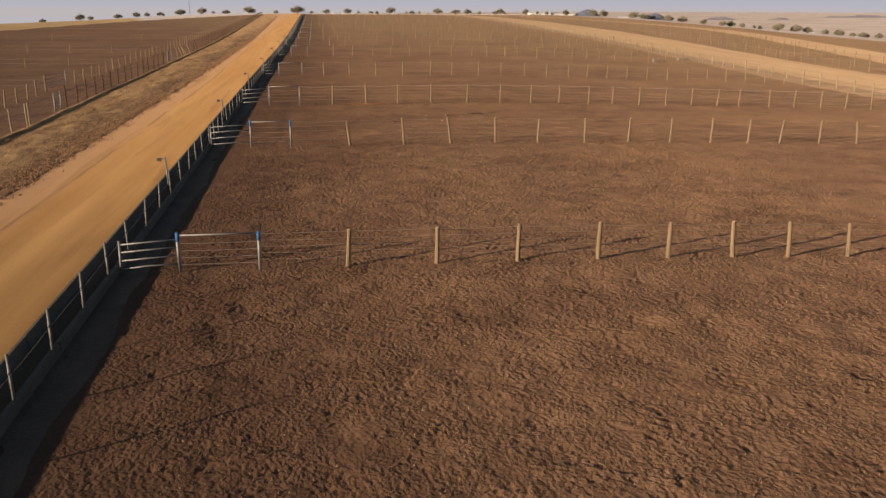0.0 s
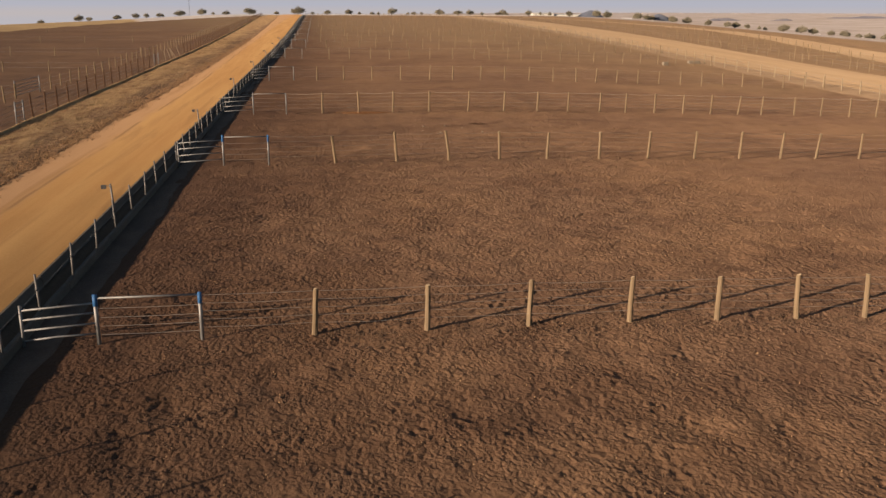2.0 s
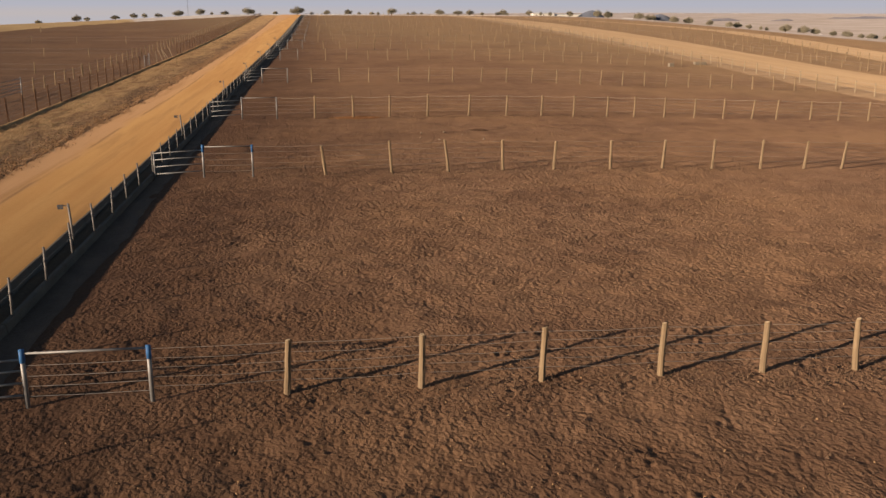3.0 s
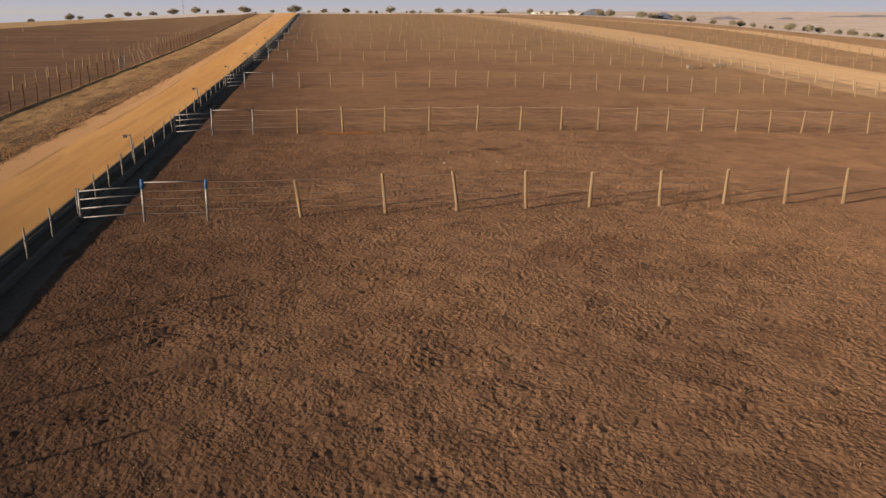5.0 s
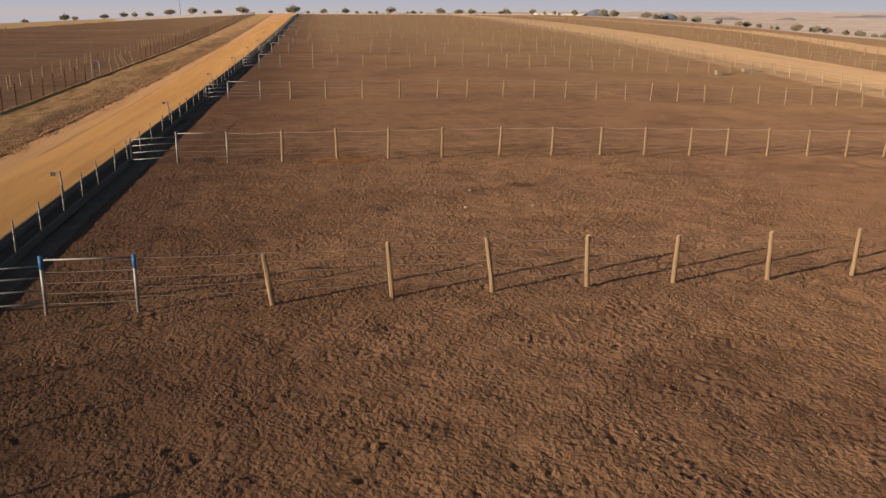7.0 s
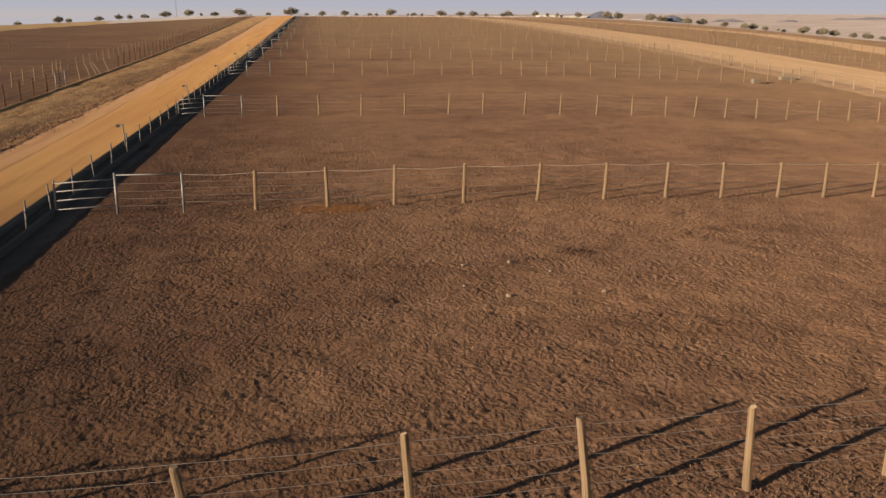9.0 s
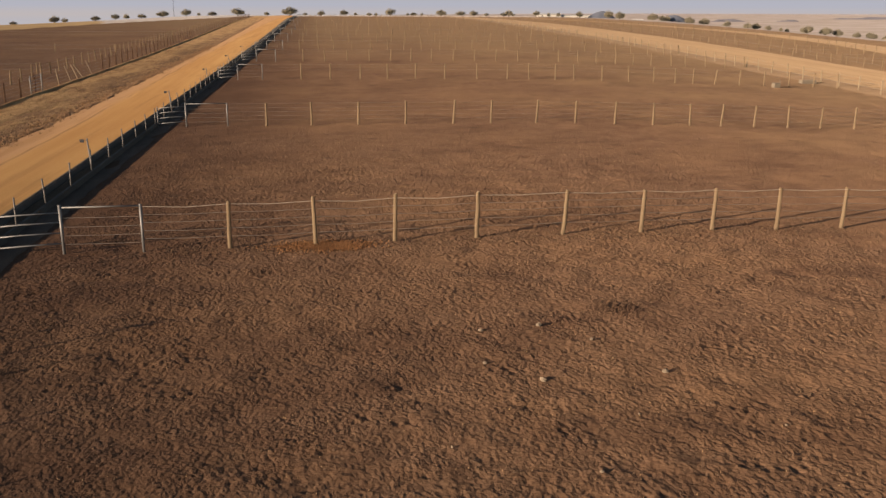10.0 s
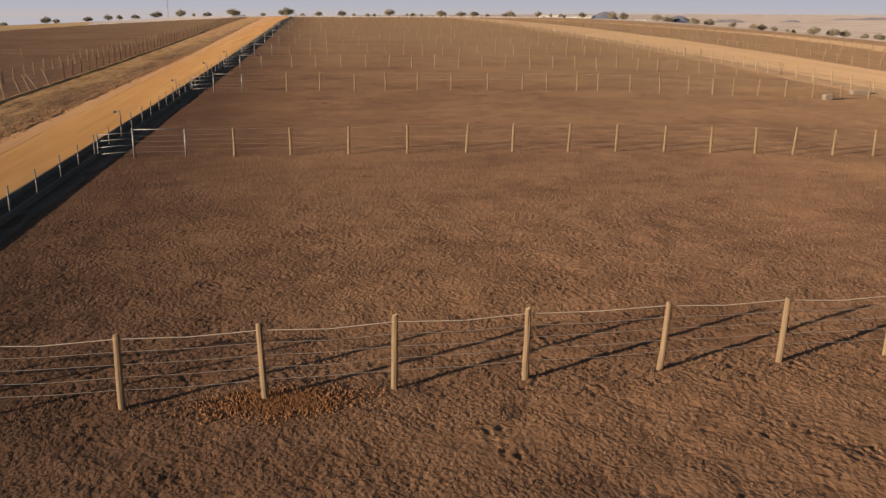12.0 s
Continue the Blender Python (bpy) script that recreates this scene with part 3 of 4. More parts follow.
def build_cross_fence(y, xs, top, gate, seed, wires=True, tilts=(), skew=0.0, heights=()):
    """gate: (bunk-side post, latch-side post); xs: the timber posts' places; the rest follows at about 3 m to the pen's edge.
    skew: how far the line runs off square; heights: single posts' heights where they differ."""
    rnd = random.Random(seed)
    cable = 75 < y < 80
    fence = thing("fence", "wire fence on sun-bleached round timber posts across the pen", "fence", None, "cross fences between the pens")
    xs = list(xs)
    end = float(curve_at(PEN_EDGE, y)) - 1.0
    while xs[-1] < end - 1.5:
        xs.append(xs[-1] + 2.95 + rnd.uniform(-0.25, 0.25))
    for i, x in enumerate(xs):
        h = heights[i] if i < len(heights) else top * rnd.uniform(0.97, 1.03)
        py = y + skew * max(0.0, x) + rnd.uniform(-0.05, 0.05)
        part("post", TIMBER[rnd.randrange(5)], M_WOOD, fence, "", pose(x, py, gz(x, py), rnd.uniform(-2.0, 2.0), tilts[i] if i < len(tilts) else rnd.gauss(0, 2.4), 0) @ Matrix.Rotation(rnd.uniform(0, 6.28), 4, "Z") @ Matrix.Diagonal((1, 1, h, 1)))
    if wires:
        n = 5 if y < 120 else 3
        levels = [top * (0.95 - 0.17 * k) for k in range(n)]
        run = [(gate[1], y)] + [(x, y + skew * max(0.0, x)) for x in xs]
        wire_run(fence, run, levels[1:], 0.0068 if cable else 0.0046, M_WIRE, rnd, 0.03)
        wire_run(fence, run, levels[:1], 0.0095 if cable else 0.0055, M_ROPE if cable else M_WIRE, rnd, 0.06 if cable else 0.03)
    g0, g1 = gate
    blue = y < 60
    # fixed pipe panel between the bunk and the gate
    panel = thing("pipe_panel", "galvanised four-rail pipe panel between bunk and gate", "fence panel", Matrix.Translation((0, y, 0)), "pipe panels at the bunk")
    part("post", pipe_post_mesh(top * 0.86, 0.042), M_GALV, panel, "", Matrix.Translation((bunk_x(y) + 0.09, 0, gz(bunk_x(y), y))), True)
    gate_post = part("post", pipe_post_mesh(top * 1.02, 0.055), M_GALV, panel, "", Matrix.Translation((g0, 0, gz(g0, y))), True)
    if blue:
        bm = bmesh.new()
        tube(bm, [(0, 0, top * 0.80), (0, 0, top * 1.03)], 0.062, 10)
        part("sleeve", bm, M_BLUE, gate_post, "faded blue painted sleeve", None, True)
    for k in (0.22, 0.44, 0.66, 0.86):
        bm = bmesh.new()
        z0 = gz(g0, y) + top * k
        tube(bm, [(bunk_x(y) + 0.09, 0, z0 - 0.13), (0.55 * bunk_x(y) + 0.45 * g0, 0, z0 - 0.06 + rnd.uniform(-0.02, 0.02)), (g0, 0, z0)], 0.027, 7)
        part("rail", bm, M_GALV, panel, "", None, True)
    # the gate: pipe head rail and uprights with thin bars
    gate_ob = thing("metal_gate", "closed pipe gate with thin bars and a galvanised top rail", "gate", Matrix.Translation((0, y, 0)), "gates at the bunk")
    zg = gz(g1, y)
    latch = part("latch_post", pipe_post_mesh(top * 1.0, 0.05), M_GALV, gate_ob, "", Matrix.Translation((g1, 0, zg)), True)
    if blue:
        bm = bmesh.new()
        tube(bm, [(0, 0, top * 0.78), (0, 0, top * 1.01)], 0.056, 10)
        part("sleeve", bm, M_BLUE, latch, "faded blue painted sleeve", None, True)
    bm = bmesh.new()
    tube(bm, [(g0 + 0.05, 0, zg + top * 0.965), (g1 - 0.02, 0, zg + top * 0.965)], 0.028, 8)
    part("top_rail", bm, M_GALV, gate_ob, "", None, True)
    for k in (0.2, 0.38, 0.56, 0.75):
        bm = bmesh.new()
        tube(bm, [(g0 + 0.05, 0, zg + top * k), ((g0 + g1) / 2, 0, zg + top * k - 0.01), (g1, 0, zg + top * k)], 0.0065, 5)
        part("bar", bm, M_WIRE, gate_ob)


def regular(start, seed, n=10):
    r = random.Random(seed)
    return [start + 3.05 * i + r.uniform(-0.25, 0.25) for i in range(n)]


build_cross_fence(23.1, (0.16, 3.25, 6.16, 9.12, 11.77, 14.25, 16.5, 18.9), 1.32, (-5.48, -2.82), 1, True, (3.1, 1.4, 1.8, 1.7, 0.4, -1.5, -2.0), 0.0125)
build_cross_fence(50.8, (1.33, 4.86, 7.97, 11.03, 14.0, 17.35, 20.55, 23.7, 26.8, 29.7, 32.3), 1.67, (-4.91, -2.42), 2, True, (-7.0, -4.5, -7.5, -2.0, 3.0, 0.0, 3.0, 3.0, 2.0, 5.0, 7.0), 0.084, (1.58, 1.74, 1.76, 1.68, 1.56))
build_cross_fence(76.1, (0.76, 3.82, 6.75, 9.87, 13.3, 16.5, 19.55, 22.35, 25.35, 27.8, 30.6, 33.4, 36.1, 38.85, 41.2, 44.6), 1.72, (-4.92, -2.22), 3, True, (0.7, -1.9, 1.0, 0.6, 3.6, 2.2, 1.5, 2.0, 2.5, 1.5, 1.0, 0.5, 3.0, 8.0, 4.0, 0.5), 0.060, (1.74, 1.8, 1.78))
build_cross_fence(110.6, (0.36, 3.62, 7.0, 10.51, 14.09, 16.93, 20.42, 23.45, 26.55, 29.62, 32.56, 35.09, 37.83, 40.6, 43.4, 46.28, 49.1, 51.9, 54.57), 1.69, (-5.3, -2.4), 4, True, (0.5, -1.0, 1.5, 0.3, 4.0, 2.0, 3.2, 1.0, 2.6, 0.8, -1.0, 4.0, 2.8), -0.01)
build_cross_fence(147.6, (2.4, 5.64, 9.0, 12.1, 15.28, 18.63, 22.37, 25.89, 28.42, 31.52, 33.73, 37.13, 40.34, 43.37, 45.95, 48.18, 50.88), 1.74, (-4.6, -1.9), 5, True, (), -0.028)
build_cross_fence(176.8, (2.3, 5.4, 8.6, 11.8, 14.8, 17.8, 20.82, 23.98, 27.1, 30.3, 33.58, 36.62, 39.65, 42.65, 45.38, 48.29, 51.05, 53.78, 56.94, 59.17), 1.71, (-4.3, -1.6), 6, True, (), -0.033)
for k, fy in enumerate((205.0, 237.0, 272.0, 312.8, 361.7, 421.6, 503.6, 594.8, 638.0)):
    build_cross_fence(fy, regular(1.4 + 0.3 * (k % 3), 40 + k), 1.75, (-4.2, -1.5), 10 + k, fy < 420)

# ---- pen edge beside the second road ----
def build_line_fence(name, label, table, y0, y1, gap, top, meshes, material, seed, levels, wire_r=0.009, lean=3.0, old=()):
    """old: single bleached posts by place and lean; a lean of 0 leaves a gateway there."""
    rnd = random.Random(seed)
    fence = thing(name, label, "fence")
    ys, y = [], y0
    while y < y1:
        if not any(abs(y - f) < 3.7 for f, _ in old):
            ys.append(y)
        y += gap * rnd.uniform(0.94, 1.06) * (1 if y < 260 else 2)
    for y in ys:
        x = float(curve_at(table, y))
        part("post", meshes[rnd.randrange(len(meshes))], material, fence, "",
             pose(x, y, gz(x, y), rnd.uniform(-lean, lean), rnd.uniform(-lean, lean), rnd.uniform(0, 360)) @ Matrix.Diagonal((1, 1, top * rnd.uniform(0.92, 1.05), 1)))
    for y, tilt in old:
        if tilt == 0:
            continue
        x = float(curve_at(table, y)) + 0.35
        part("post", PALE_TIMBER[rnd.randrange(4)], M_PALEWOOD, fence, "sun-bleached old post", pose(x, y, gz(x, y), 0, tilt, 0) @ Matrix.Diagonal((0.72, 0.72, top * 0.95, 1)))
    wire_run(fence, [(float(curve_at(table, y)), y) for y in sorted(ys + [f for f, _ in old])], levels, wire_r, M_WIRE, rnd)
    return fence


build_line_fence("edge_fence", "pale timber post and wire fence along the second road", PEN_EDGE, 60, 600, 4.4, 1.75, PALE_TIMBER, M_PALEWOOD, 61, (0.6, 1.1, 1.5))
build_line_fence("edge_fence", "pale timber post and wire fence beyond the second road", [(y, x + 1.5) for y, x in ROAD2_R], 60, 600, 5.5, 1.5, TIMBER, M_WOOD, 62, (0.7, 1.3))
build_line_fence("edge_fence", "pale timber fence along the far lane", [(y, x - 1.5) for y, x in LANE3_L], 120, 560, 7.0, 1.6, TIMBER, M_WOOD, 63, (0.8, 1.3))

# ---- pens beyond the verge ----
build_line_fence("verge_fence", "dark creosoted timber fence with wires above a low bank", LEFT_FENCE, 32.95, 600, 3.95, 1.86, DARK_TIMBER, M_DARKWOOD, 71, (0.35, 0.7, 1.05, 1.45), 0.008, 2.0, ((58.6, -3), (62.3, -2), (62.9, -1), (71.4, 0), (142.0, -7), (146.4, -17), (149.2, -21), (151.4, -32), (155.6, -20)))
build_line_fence("pen_fence", "pale timber post and wire fence inside the pens beyond the verge", [(60, -27.3), (78, -27.6), (91, -28.3), (115, -27.9), (129, -27.5), (180, -27.0), (221, -27.6), (308, -29.4), (420, -33)], 72.6, 420, 3.7, 1.5, TIMBER, M_WOOD, 72, (0.35, 0.75, 1.2), 0.008, 3.0, ((95.0, 0),))
for k, (cy, y2) in enumerate(((92, 100), (124.5, 131.7), (157, 163), (200.5, 205), (263.5, 265.5))):
    build_line_fence("pen_fence", "timber cross fence in the pens beyond the verge", [(cy, -28.5), (y2, -86)], cy, y2, 0.75, 1.4, TIMBER, M_WOOD, 80 + k, (0.6, 1.2), 0.01)


def build_pen_gate(a, b):
    """Grey pipe gate with five bars between two uprights."""
    gate = thing("pen_gate", "closed grey five-bar pipe gate in the timber fence", "gate", None, "gates beyond the verge")
    for x, y in (a, b):
        part("post", pipe_post_mesh(1.75, 0.06), M_GALV, gate, "", Matrix.Translation((x, y, gz(x, y))), True)
    for z in (0.35, 0.65, 0.95, 1.25, 1.6):
        bm = bmesh.new()
        tube(bm, [(a[0], a[1], gz(*a) + z), (b[0], b[1], gz(*b) + z)], 0.03, 6)
        part("bar", bm, M_GALV, gate, "", None, True)


build_pen_gate((-22.45, 133.5), (-22.4, 136.9))
build_pen_gate((-28.3, 91.2), (-28.2, 98.8))
build_pen_gate((-21.95, 70.6), (-21.9, 72.3))
strip("bank", M_VERGE, beside(LEFT_FENCE, 0.25), beside(LEFT_FENCE, 1.05), -20, 600, 0.6, 0.03, 4,
      "low earth bank under the fence beyond the verge", "bank", 0.17, 0.12, 9)
# cross fences in the pens between the second road and the far lane
for k, fy in enumerate((120, 143, 166, 191, 217, 247, 283, 330, 389)):
    x0, x1 = float(curve_at(ROAD2_R, fy)) + 3, float(curve_at(LANE3_L, fy)) - 3
    rnd = random.Random(90 + k)
    fence = thing("fence", "timber cross fence in the pens between the roads", "fence", None, "cross fences between the pens")
    x, pts = x0, []
    while x < x1:
        pts.append((x, fy + (x - x0) * 0.12))
        x += 3.2
    for x, y in pts:
        part("post", TIMBER[rnd.randrange(5)], M_WOOD, fence, "", pose(x, y, gz(x, y), rnd.uniform(-3, 3), rnd.uniform(-3, 3), rnd.uniform(0, 360)) @ Matrix.Diagonal((1, 1, 1.7, 1)))
    wire_run(fence, pts, (0.8, 1.4), 0.009, M_WIRE, rnd)


# ---- trees on the skyline ----
def tree_meshes(seed):
    """Savanna tree of unit height: forked trunk and a crown of many small leaf clumps with gaps."""
    rnd = random.Random(seed)
    bm = bmesh.new()
    tube(bm, [(0, 0, -0.05), (0.01, 0.0, 0.18), (0.0, 0.01, 0.34)], 0.040, 7, 0.028)
    tips = []
    for k in range(6):
        a = k * 1.05 + rnd.uniform(-0.3, 0.3)
        d = rnd.uniform(0.2, 0.42)
        tip = (math.cos(a) * d, math.sin(a) * d, rnd.uniform(0.5, 0.78))
        tube(bm, [(0, 0.0, 0.24 + 0.02 * k), (tip[0] * 0.45, tip[1] * 0.45, 0.24 + (tip[2] - 0.24) * 0.6), tip], 0.020, 5, 0.006)
        tips.append(tip)
    trunk = mesh_of(bm, "trunk", M_BARK, True)
    verts, faces = [], []
    lobes = [(Vector((t[0] * 0.95, t[1] * 0.95, t[2] * 0.72)), rnd.uniform(0.22, 0.30)) for t in tips] + [(Vector((0, 0, 0.66)), 0.32), (Vector((0.1, -0.06, 0.42)), 0.30), (Vector((-0.12, 0.08, 0.40)), 0.30)]
    for c, r in lobes:
        for _ in range(190):
            v = Vector((rnd.gauss(0, 1), rnd.gauss(0, 1), rnd.gauss(0, 1))).normalized() * r * rnd.uniform(0.45, 1.08)
            p, s = c + v, rnd.uniform(0.03, 0.06)
            if p.z < 0.10:
                continue
            u = Vector((rnd.gauss(0, 1), rnd.gauss(0, 1), rnd.gauss(0, 0.6))).normalized()
            w = u.orthogonal().normalized()
            q = u.cross(w) * 0.5
            n = len(verts)
            verts += [p + u * s, p + w * s * 0.7 + q * s * 0.4, p - u * s * 0.9, p - w * s * 0.8 + q * s * 0.5, p + q * s * 0.9]
            faces += [(n, n + 1, n + 4), (n + 1, n + 2, n + 4), (n + 2, n + 3, n + 4), (n + 3, n, n + 4)]
    crown = bpy.data.meshes.new("crown")
    crown.from_pydata([tuple(v) for v in verts], [], faces)
    crown.materials.append(M_LEAF)
    return trunk, crown


TREES = [tree_meshes(s) for s in range(4)]


def build_tree(x, y, width, k):
    h = max(2.4, width * (0.60 + 0.12 * math.sin(k * 1.7)))
    if x > 150:
        h = 1.6 + 0.52 * width
    tree = thing("tree", "round-crowned olive-green savanna tree on the skyline", "tree", pose(x, y, gz(x, y), 0, 0, 57 * k), "trees on the skyline")
    trunk, crown = TREES[k % 4]
    s = Matrix.Diagonal((width / 1.22, width / 1.22, h, 1))
    part("trunk", trunk, M_BARK, tree, "", s)
    part("crown", crown, M_LEAF, tree, "", s)


TREES_WEST = ((-191, 5.1), (-168, 7.3), (-155, 5.5), (-141, 7.3), (-127, 6.2), (-117, 5.1), (-112, 6.3), (-95, 8.9), (-80, 7.4), (-74, 2.8), (-62, 6.7), (-47, 9.7), (-28, 3.9), (-12, 10.5), (-2, 4.0), (9, 6.0))
TREES_MID = ((24, 6.1), (33, 3.2), (41, 4.0), (46, 2.8), (57, 8.4), (67, 2.6), (73, 4.8), (79, 2.6), (90, 7.7), (107, 7.7), (114, 7.0), (122, 3.4), (126, 2.8), (134, 5.4), (139, 7.0), (145, 3.3))
TREES_EAST = ((156, 5.6), (170, 3.0), (177, 3.2), (187, 5.5), (195, 4.8), (211, 7.9), (218, 7.9), (226, 6.4), (241, 8.0), (253, 6.4), (260, 7.2), (276, 8.3), (290, 8.3), (307, 6.9), (322, 6.9), (331, 7.8), (339, 5.5), (349, 3.7), (356, 3.7), (369, 10.6), (386, 10.1), (397, 8.3), (410, 6.9), (425, 9.2), (436, 5.5), (443, 7.4), (450, 6.4), (458, 8.3), (470, 8.3), (482, 7.4))
for k, (tx, tw) in enumerate(TREES_WEST + TREES_MID + TREES_EAST):
    build_tree(tx, 680 + 14 * math.sin(k * 2.3) if tx < 270 else 690 + 3 * math.sin(k * 2.3), tw, k)


# ---- sheds and mast by the trees ----
def build_shed(x, y, length, width, wall_h, turn):
    shed = thing("shed", "low whitewashed farm shed with a pale sheet roof", "shed", pose(x, y, gz(x, y), 0, 0, turn), "sheds by the trees")
    bm = bmesh.new()
    box(bm, -length / 2, -width / 2, -0.5, length / 2, width / 2, wall_h)
    part("wall", bm, M_WHITE, shed)
    bm = bmesh.new()
    a = [bm.verts.new(v) for v in ((-length / 2 - 0.4, -width / 2 - 0.4, wall_h + 0.05), (length / 2 + 0.4, -width / 2 - 0.4, wall_h + 0.05), (length / 2 + 0.4, 0, wall_h + 0.8), (-length / 2 - 0.4, 0, wall_h + 0.8),
                                   (-length / 2 - 0.4, width / 2 + 0.4, wall_h + 0.05), (length / 2 + 0.4, width / 2 + 0.4, wall_h + 0.05))]
    for f in ((0, 1, 2, 3), (3, 2, 5, 4), (0, 3, 4), (1, 5, 2), (0, 4, 5, 1)):
        bm.faces.new([a[i] for i in f])
    bmesh.ops.recalc_face_normals(bm, faces=bm.faces[:])
    part("roof", bm, M_ROOF, shed)
    for k in range(3):
        bm = bmesh.new()
        cx = -length / 2 + length * (k + 0.5) / 3
        box(bm, cx - 0.7, -width / 2 - 0.03, 0.8, cx + 0.7, -width / 2 + 0.05, 1.6)
        part("window", bm, M_GLASS_DARK, shed)


for sx, sy, sl, sw, sh, st in ((206, 826, 20, 8, 2.5, 2), (231, 828, 24, 8, 2.6, 0), (284, 818, 9, 6, 2.9, -20), (307, 820, 10, 6, 3.0, 12), (466, 812, 12, 6, 3.0, 10), (508, 806, 11, 6, 2.8, 0)):
    build_shed(sx, sy, sl, sw, sh, st)


def build_stockpile(x, y, radius, height, seed):
    """Round-topped heap with slumped, uneven flanks."""
    bm = bmesh.new()
    rings = []
    for j in range(10):
        k = j / 9
        ring = []
        for i in range(40):
            a = i * math.pi / 20
            rr = radius * (1 - k) * (1 + 0.10 * noise.noise(Vector((math.cos(a) * 1.6, math.sin(a) * 1.6, seed + k))))
            px, py = x + rr * math.cos(a), y + rr * math.sin(a)
            ring.append(bm.verts.new((rr * math.cos(a), rr * math.sin(a), (gz(px, py) - gz(x, y) - 0.3) * (1 - k) + height * (0.25 * k + 0.75 * math.sin(k * math.pi / 2)) + 0.25 * noise.noise(Vector((px * 0.4, py * 0.4, seed))))))
        rings.append(ring)
    for p, q in zip(rings, rings[1:]):
        for i in range(40):
            bm.faces.new((p[i], p[(i + 1) % 40], q[(i + 1) % 40], q[i]))
    bmesh.ops.remove_doubles(bm, verts=bm.verts[:], dist=0.02)
    ob = tagged(new("stockpile", mesh_of(bm, "stockpile", M_HEAP, True)), "rounded dark blue-grey stockpile behind the skyline trees", "stockpile", "stockpiles by the sheds")
    ob.matrix_basis = Matrix.Translation((x, y, gz(x, y)))


build_stockpile(214, 700, 11.5, 5.4, 2)
build_stockpile(269.5, 700, 14, 6.2, 6)

mast = thing("mast", "thin grey lattice radio mast on the skyline", "mast", pose(-93, 710, gz(-93, 710)))
for ox, oy in ((0.25, 0), (-0.13, 0.22), (-0.13, -0.22)):
    bm = bmesh.new()
    tube(bm, [(ox, oy, -0.3), (ox * 0.4, oy * 0.4, 26)], 0.045, 5)
    part("leg", bm, M_PIPE, mast)
bm = bmesh.new()
for k in range(12):
    z = 1 + 2 * k
    tube(bm, [(0.25, 0, z), (-0.13, 0.22, z + 1.0), (-0.13, -0.22, z + 2.0), (0.25, 0, z + 1.0)], 0.03, 4)
part("lacing", bm, M_PIPE, mast)


# ---- far hills ----
def build_hill(x, y, length, height, seed, label):
    bm = bmesh.new()
    rows = []
    for j in range(9):
        v = j / 8
        row = []
        for i in range(41):
            u = i / 40
            e = math.sin(math.pi * u) ** 0.9 * math.sin(math.pi * v) ** 0.8
            z = -32 + (height + 30) * e * (0.72 + 0.4 * noise.noise(Vector((u * 5, v * 1.5, seed))) + 0.2 * noise.noise(Vector((u * 15, v * 4, seed + 5))))
            row.append(bm.verts.new(((u - 0.5) * length, (v - 0.5) * length * 0.35, z)))
        rows.append(row)
    for p, q in zip(rows, rows[1:]):
        for i in range(40):
            bm.faces.new((p[i], p[i + 1], q[i + 1], q[i]))
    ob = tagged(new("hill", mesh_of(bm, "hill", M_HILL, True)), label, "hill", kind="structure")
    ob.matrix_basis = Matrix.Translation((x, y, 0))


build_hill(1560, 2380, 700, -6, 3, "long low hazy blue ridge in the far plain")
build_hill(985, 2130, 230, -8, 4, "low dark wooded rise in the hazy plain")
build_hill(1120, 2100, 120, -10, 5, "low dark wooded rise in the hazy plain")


# ---- hazy sky low over the horizon ----
haze = Nodes("horizon_haze")
out = haze.t.nodes["Material Output"]
glow = haze.t.nodes.new("ShaderNodeEmission")
tone = haze.ramp(haze.math("MULTIPLY", haze.math("ADD", haze.axis(2), 40.0), 1.0 / 940.0), (0.0, (0.55, 0.52, 0.55)), (0.022, (0.58, 0.525, 0.525)), (0.040, (0.56, 0.52, 0.54)), (0.062, (0.51, 0.51, 0.58)), (0.3, (0.46, 0.48, 0.60)), (1.0, (0.40, 0.45, 0.62)))
haze.put(tone, glow.inputs["Color"])
glow.inputs["Strength"].default_value = 0.60
haze.put(glow.outputs[0], out.inputs["Surface"])
bm = bmesh.new()
rim = []
for k in range(37):
    a = radians(40 + 100 * k / 36)
    rim.append([bm.verts.new((4300 * math.cos(a), 4300 * math.sin(a), z)) for z in (-80, 0, 60, 200, 450, 900)])
for p, q in zip(rim, rim[1:]):
    for i in range(5):
        bm.faces.new((p[i], q[i], q[i + 1], p[i + 1]))
tagged(new("backdrop", mesh_of(bm, "backdrop", haze.mat, True)), "pale lavender evening haze over the horizon", "sky", kind="structure")


# ---- small things in the pens ----
def lump_mesh(name, seed, material, flat=0.6, sub=1):
    rnd = random.Random(seed)
    bm = bmesh.new()
    bmesh.ops.create_icosphere(bm, subdivisions=sub, radius=1.0)
    for v in bm.verts:
        v.co *= rnd.uniform(0.72, 1.15)
        v.co.z *= flat
    return mesh_of(bm, name, material)


STONES = [lump_mesh("stone", s, M_STONE) for s in range(4)]
for k, (sx, sy, s) in enumerate(((8.19, 66.65, 0.10), (9.85, 66.88, 0.14), (10.99, 65.68, 0.09), (9.04, 63.19, 0.13), (7.89, 64.38, 0.08), (12.12, 63.38, 0.13), (10.68, 61.23, 0.05), (6.45, 60.2, 0.05), (13.6, 60.4, 0.05), (9.1, 58.9, 0.07))):
    ob = tagged(new("stone", STONES[k % 4]), "pale loose stone on the trampled soil", "stone", "stones in the pen")
    ob.matrix_basis = pose(sx, sy, gz(sx, sy) + s * 0.24, 0, 0, 40 * k) @ Matrix.Diagonal((s * 0.8, s * 0.62, s * 0.8, 1))

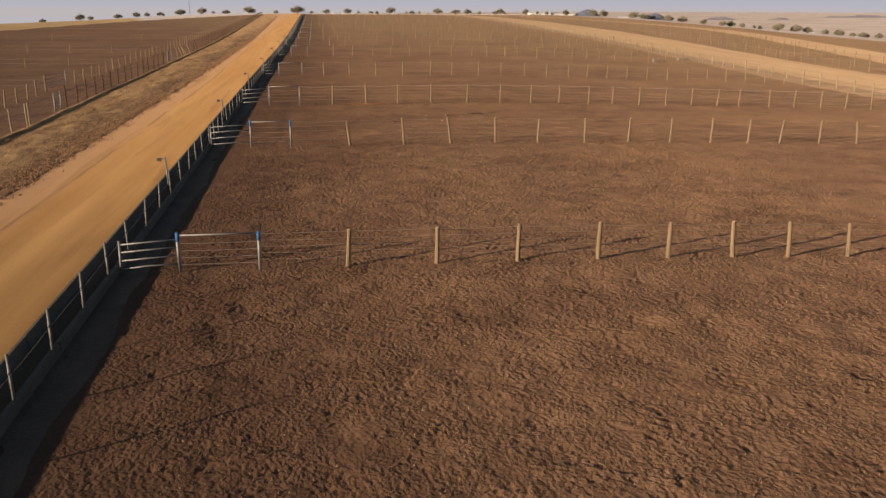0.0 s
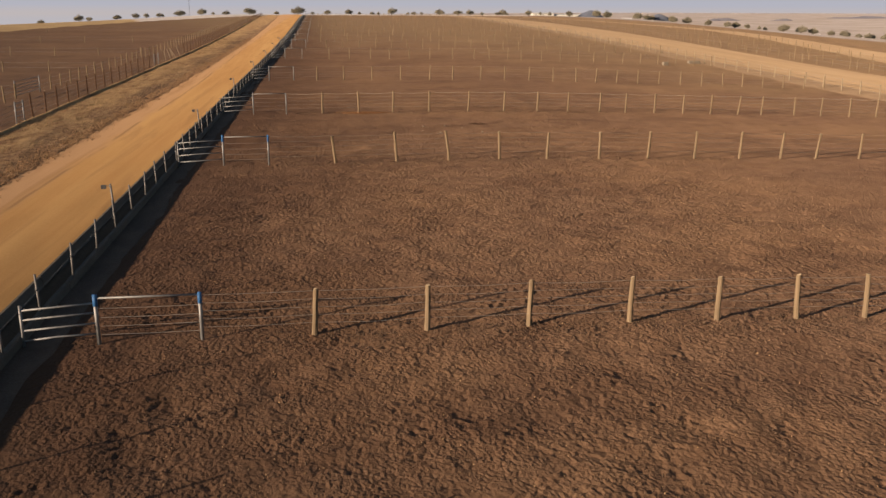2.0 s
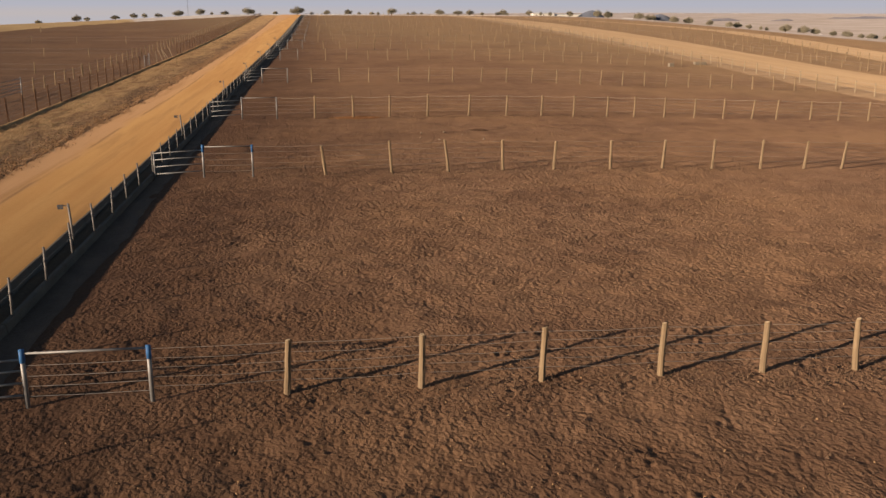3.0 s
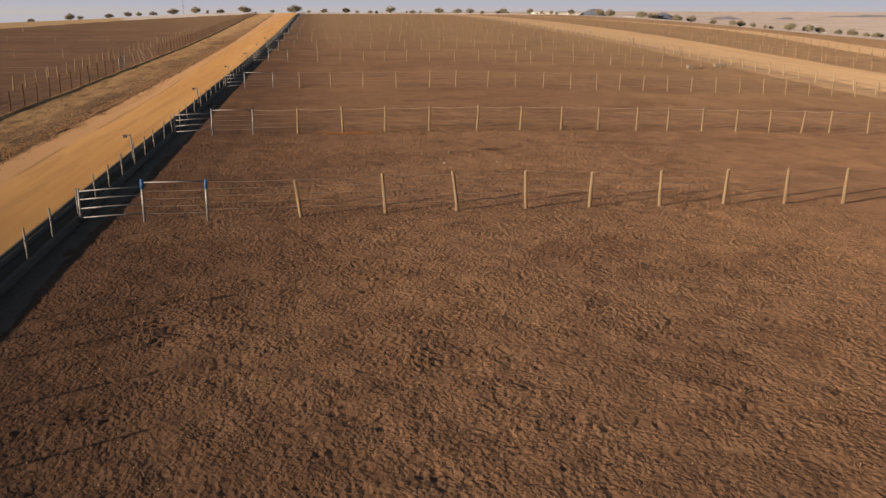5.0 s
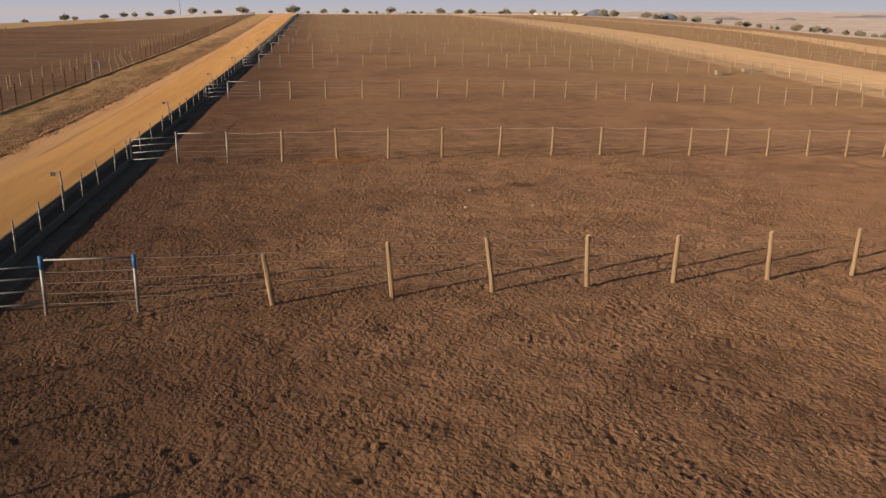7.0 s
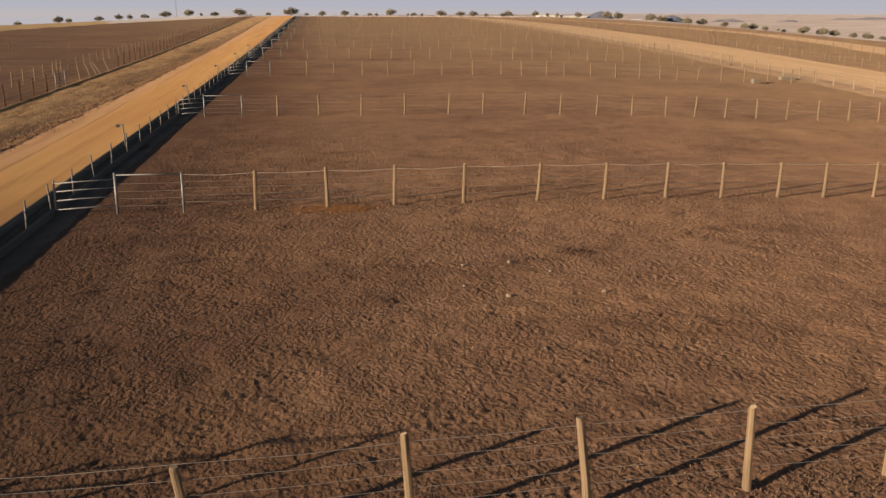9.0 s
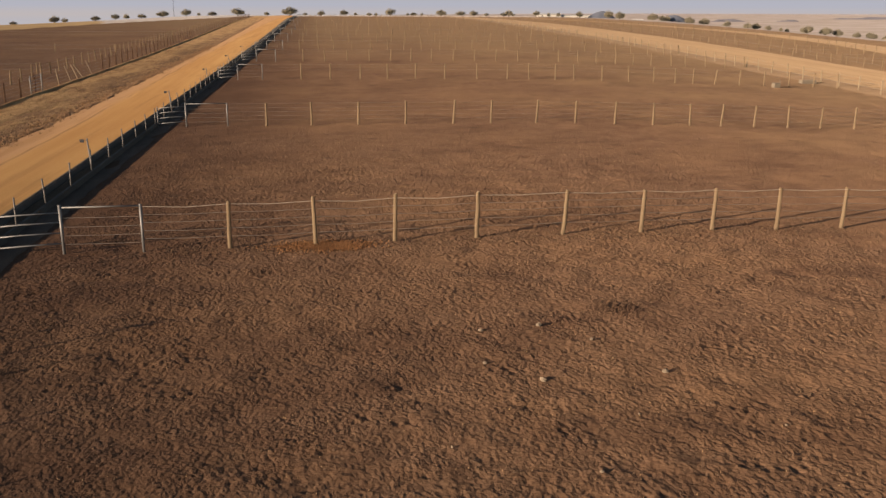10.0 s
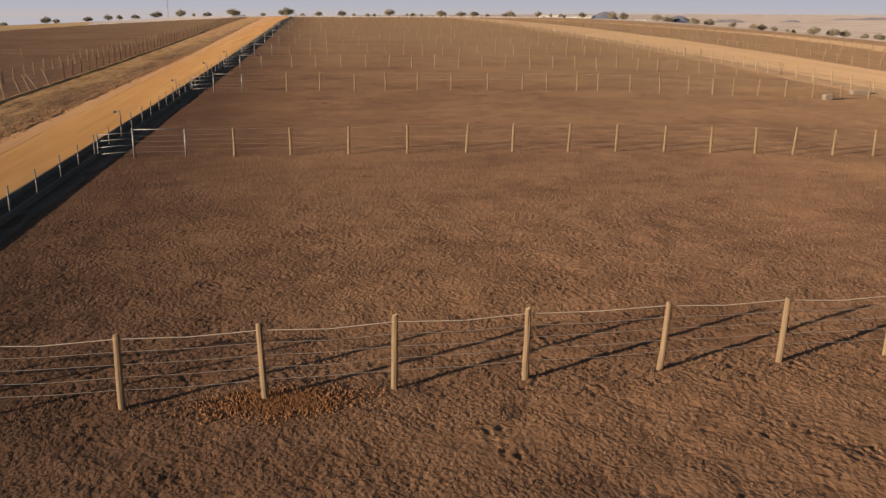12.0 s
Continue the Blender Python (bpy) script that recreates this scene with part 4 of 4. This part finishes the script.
def build_trough(x, y, turn, length):
    """Long low drinking trough."""
    trough = thing("water_trough", "low pale concrete water trough near the edge fence", "trough", pose(x, y, gz(x, y), 0, 0, turn))
    k = length / 2
    bm = bmesh.new()
    box(bm, -k, -0.4, -0.05, k, -0.28, 0.45, 0.02)
    box(bm, -k, 0.28, -0.05, k, 0.4, 0.45, 0.02)
    box(bm, -k, -0.28, -0.05, -k + 0.12, 0.28, 0.45, 0.02)
    box(bm, k - 0.12, -0.28, -0.05, k, 0.28, 0.45, 0.02)
    box(bm, -k + 0.12, -0.28, -0.05, k - 0.12, 0.28, 0.1)
    part("basin", bm, M_BASIN, trough)
    bm = bmesh.new()
    box(bm, -k + 0.12, -0.28, 0.32, k - 0.12, 0.28, 0.36)
    water = Nodes("trough_water", 0.08, 0, 0.5)
    part("water", bm, water.done((0.05, 0.055, 0.05)), trough, "dark still water")


def build_valve_box(x, y, turn):
    """Square concrete box with a lid and a standpipe beside the trough."""
    valve = thing("valve_box", "square pale concrete valve box with a lid beside the water trough", "valve box", pose(x, y, gz(x, y), 0, 0, turn))
    bm = bmesh.new()
    box(bm, -0.4, -0.32, -0.05, 0.4, 0.32, 0.50, 0.03)
    part("body", bm, M_BASIN, valve)
    bm = bmesh.new()
    box(bm, -0.43, -0.35, 0.50, 0.43, 0.35, 0.56, 0.02)
    part("lid", bm, M_BASIN, valve)
    bm = bmesh.new()
    tube(bm, [(0.52, 0, -0.05), (0.52, 0, 0.8), (0.42, 0, 0.88)], 0.035, 6)
    part("pipe", bm, M_PIPE, valve)


build_trough(65.4, 151.0, 4, 2.0)
build_valve_box(57.6, 144.3, 8)


# ---- loose stuff: clods, straw ----
def scatter(name, material, count, region, size, seed, label, category, blades=False, lift=0.0):
    rnd = random.Random(seed)
    verts, faces = [], []
    for _ in range(count):
        x, y = region(rnd)
        z, s = gz(x, y) + lift, rnd.uniform(*size)
        n = len(verts)
        a = rnd.uniform(0, math.pi)
        c, d = math.cos(a), math.sin(a)
        if blades:
            for k in range(5):
                b = rnd.uniform(0, 2 * math.pi)
                r0, r1, hh = rnd.uniform(0, 0.5) * s, rnd.uniform(0.4, 1.1) * s, rnd.uniform(0.6, 1.2) * s
                px, py = math.cos(b), math.sin(b)
                verts += [(x + px * r0 - py * 0.012, y + py * r0 + px * 0.012, z), (x + px * r0 + py * 0.012, y + py * r0 - px * 0.012, z), (x + px * r1, y + py * r1, z + hh)]
                faces.append((n + 3 * k, n + 3 * k + 1, n + 3 * k + 2))
        else:
            q = [rnd.uniform(0.6, 1.2) * s for _ in range(6)]
            verts += [(x + c * q[0], y + d * q[0], z), (x - d * q[1] * 0.7, y + c * q[1] * 0.7, z), (x - c * q[2], y - d * q[2], z), (x + d * q[3] * 0.7, y - c * q[3] * 0.7, z), (x, y, z + q[4] * 0.7 + 0.03), (x, y, z - 0.03)]
            faces += [(n, n + 1, n + 4), (n + 1, n + 2, n + 4), (n + 2, n + 3, n + 4), (n + 3, n, n + 4)]
    me = bpy.data.meshes.new(name)
    me.from_pydata(verts, [], faces)
    me.materials.append(material)
    return tagged(new(name, me), label, category, kind="stuff")


M_CLOD_RED = plain_material("graded_earth_clods", (0.19, 0.105, 0.058), (0.44, 0.27, 0.145), 4, 0.95, 0.6, 0.03, 0, True)
M_REDFEED = plain_material("red_spilt_feed", (0.16, 0.076, 0.037), (0.38, 0.195, 0.088), 8, 0.95, 0.6, 0.03, 0, True)
scatter("spilt_feed", M_REDFEED, 2600, lambda r: (4.1 + r.gauss(0, 0.8) + 0.3 * math.sin(40 * r.random()), 76.05 + r.gauss(0, 0.36)), (0.012, 0.05), 8, "reddish spilt feed and chips strewn under the fence", "feed")
scatter("windrow", M_CLOD_RED, 6000, lambda r: (lambda y: (float(curve_at(ROAD1_L, y)) + r.gauss(-0.1, 0.45) + 0.3 * math.sin(y * 1.3) * math.sin(y * 0.37), y))(20 + 200 * r.random() ** 1.3), (0.02, 0.10), 12, "ragged windrow of graded clods along the road edge", "clods", False, 0.10)
scatter("fence_clods", M_CLOD, 4200, lambda r: (lambda x, f: (x, f[0] + f[1] * max(0.0, x) + r.gauss(-0.1, 0.55)))(r.uniform(-1.5, 26), r.choice(((23.1, 0.0125), (50.8, 0.084), (76.1, 0.06)))), (0.010, 0.042), 25, "churned dark clods trodden up along the cross fences", "clods")
M_DUNG = plain_material("dark_broken_dung", (0.085, 0.048, 0.031), (0.16, 0.096, 0.062), 6, 0.95, 0.6, 0.02, 0, True)
scatter("dung_patch", M_DUNG, 260, lambda r: (12.65 + r.gauss(0, 0.36), 68.1 + r.gauss(0, 0.30)), (0.012, 0.05), 31, "broken dark dung scattered in one patch on the soil", "dung")
scatter("straw_flecks", M_STRAW, 5000, lambda r: (r.uniform(-4.5, 26), 6 + 98 * r.random() ** 1.2), (0.006, 0.022), 15, "small pale straw flecks trodden into the pen soil", "straw")
scatter("clods", M_CLOD, 9000, lambda r: (r.uniform(-4.5, 24), 6 + 100 * r.random() ** 1.2), (0.012, 0.038), 5, "loose dry clods of soil and manure on the pen floor", "clods")
scatter("verge_grass", M_STRAW, 8000, lambda r: (lambda y: (float(curve_at(LEFT_FENCE, y)) + 0.9 + 6.0 * r.random(), y))(25 + 190 * r.random() ** 1.3), (0.06, 0.20), 6, "tufts of dry yellow grass on the verge", "grass", True, 0.05)
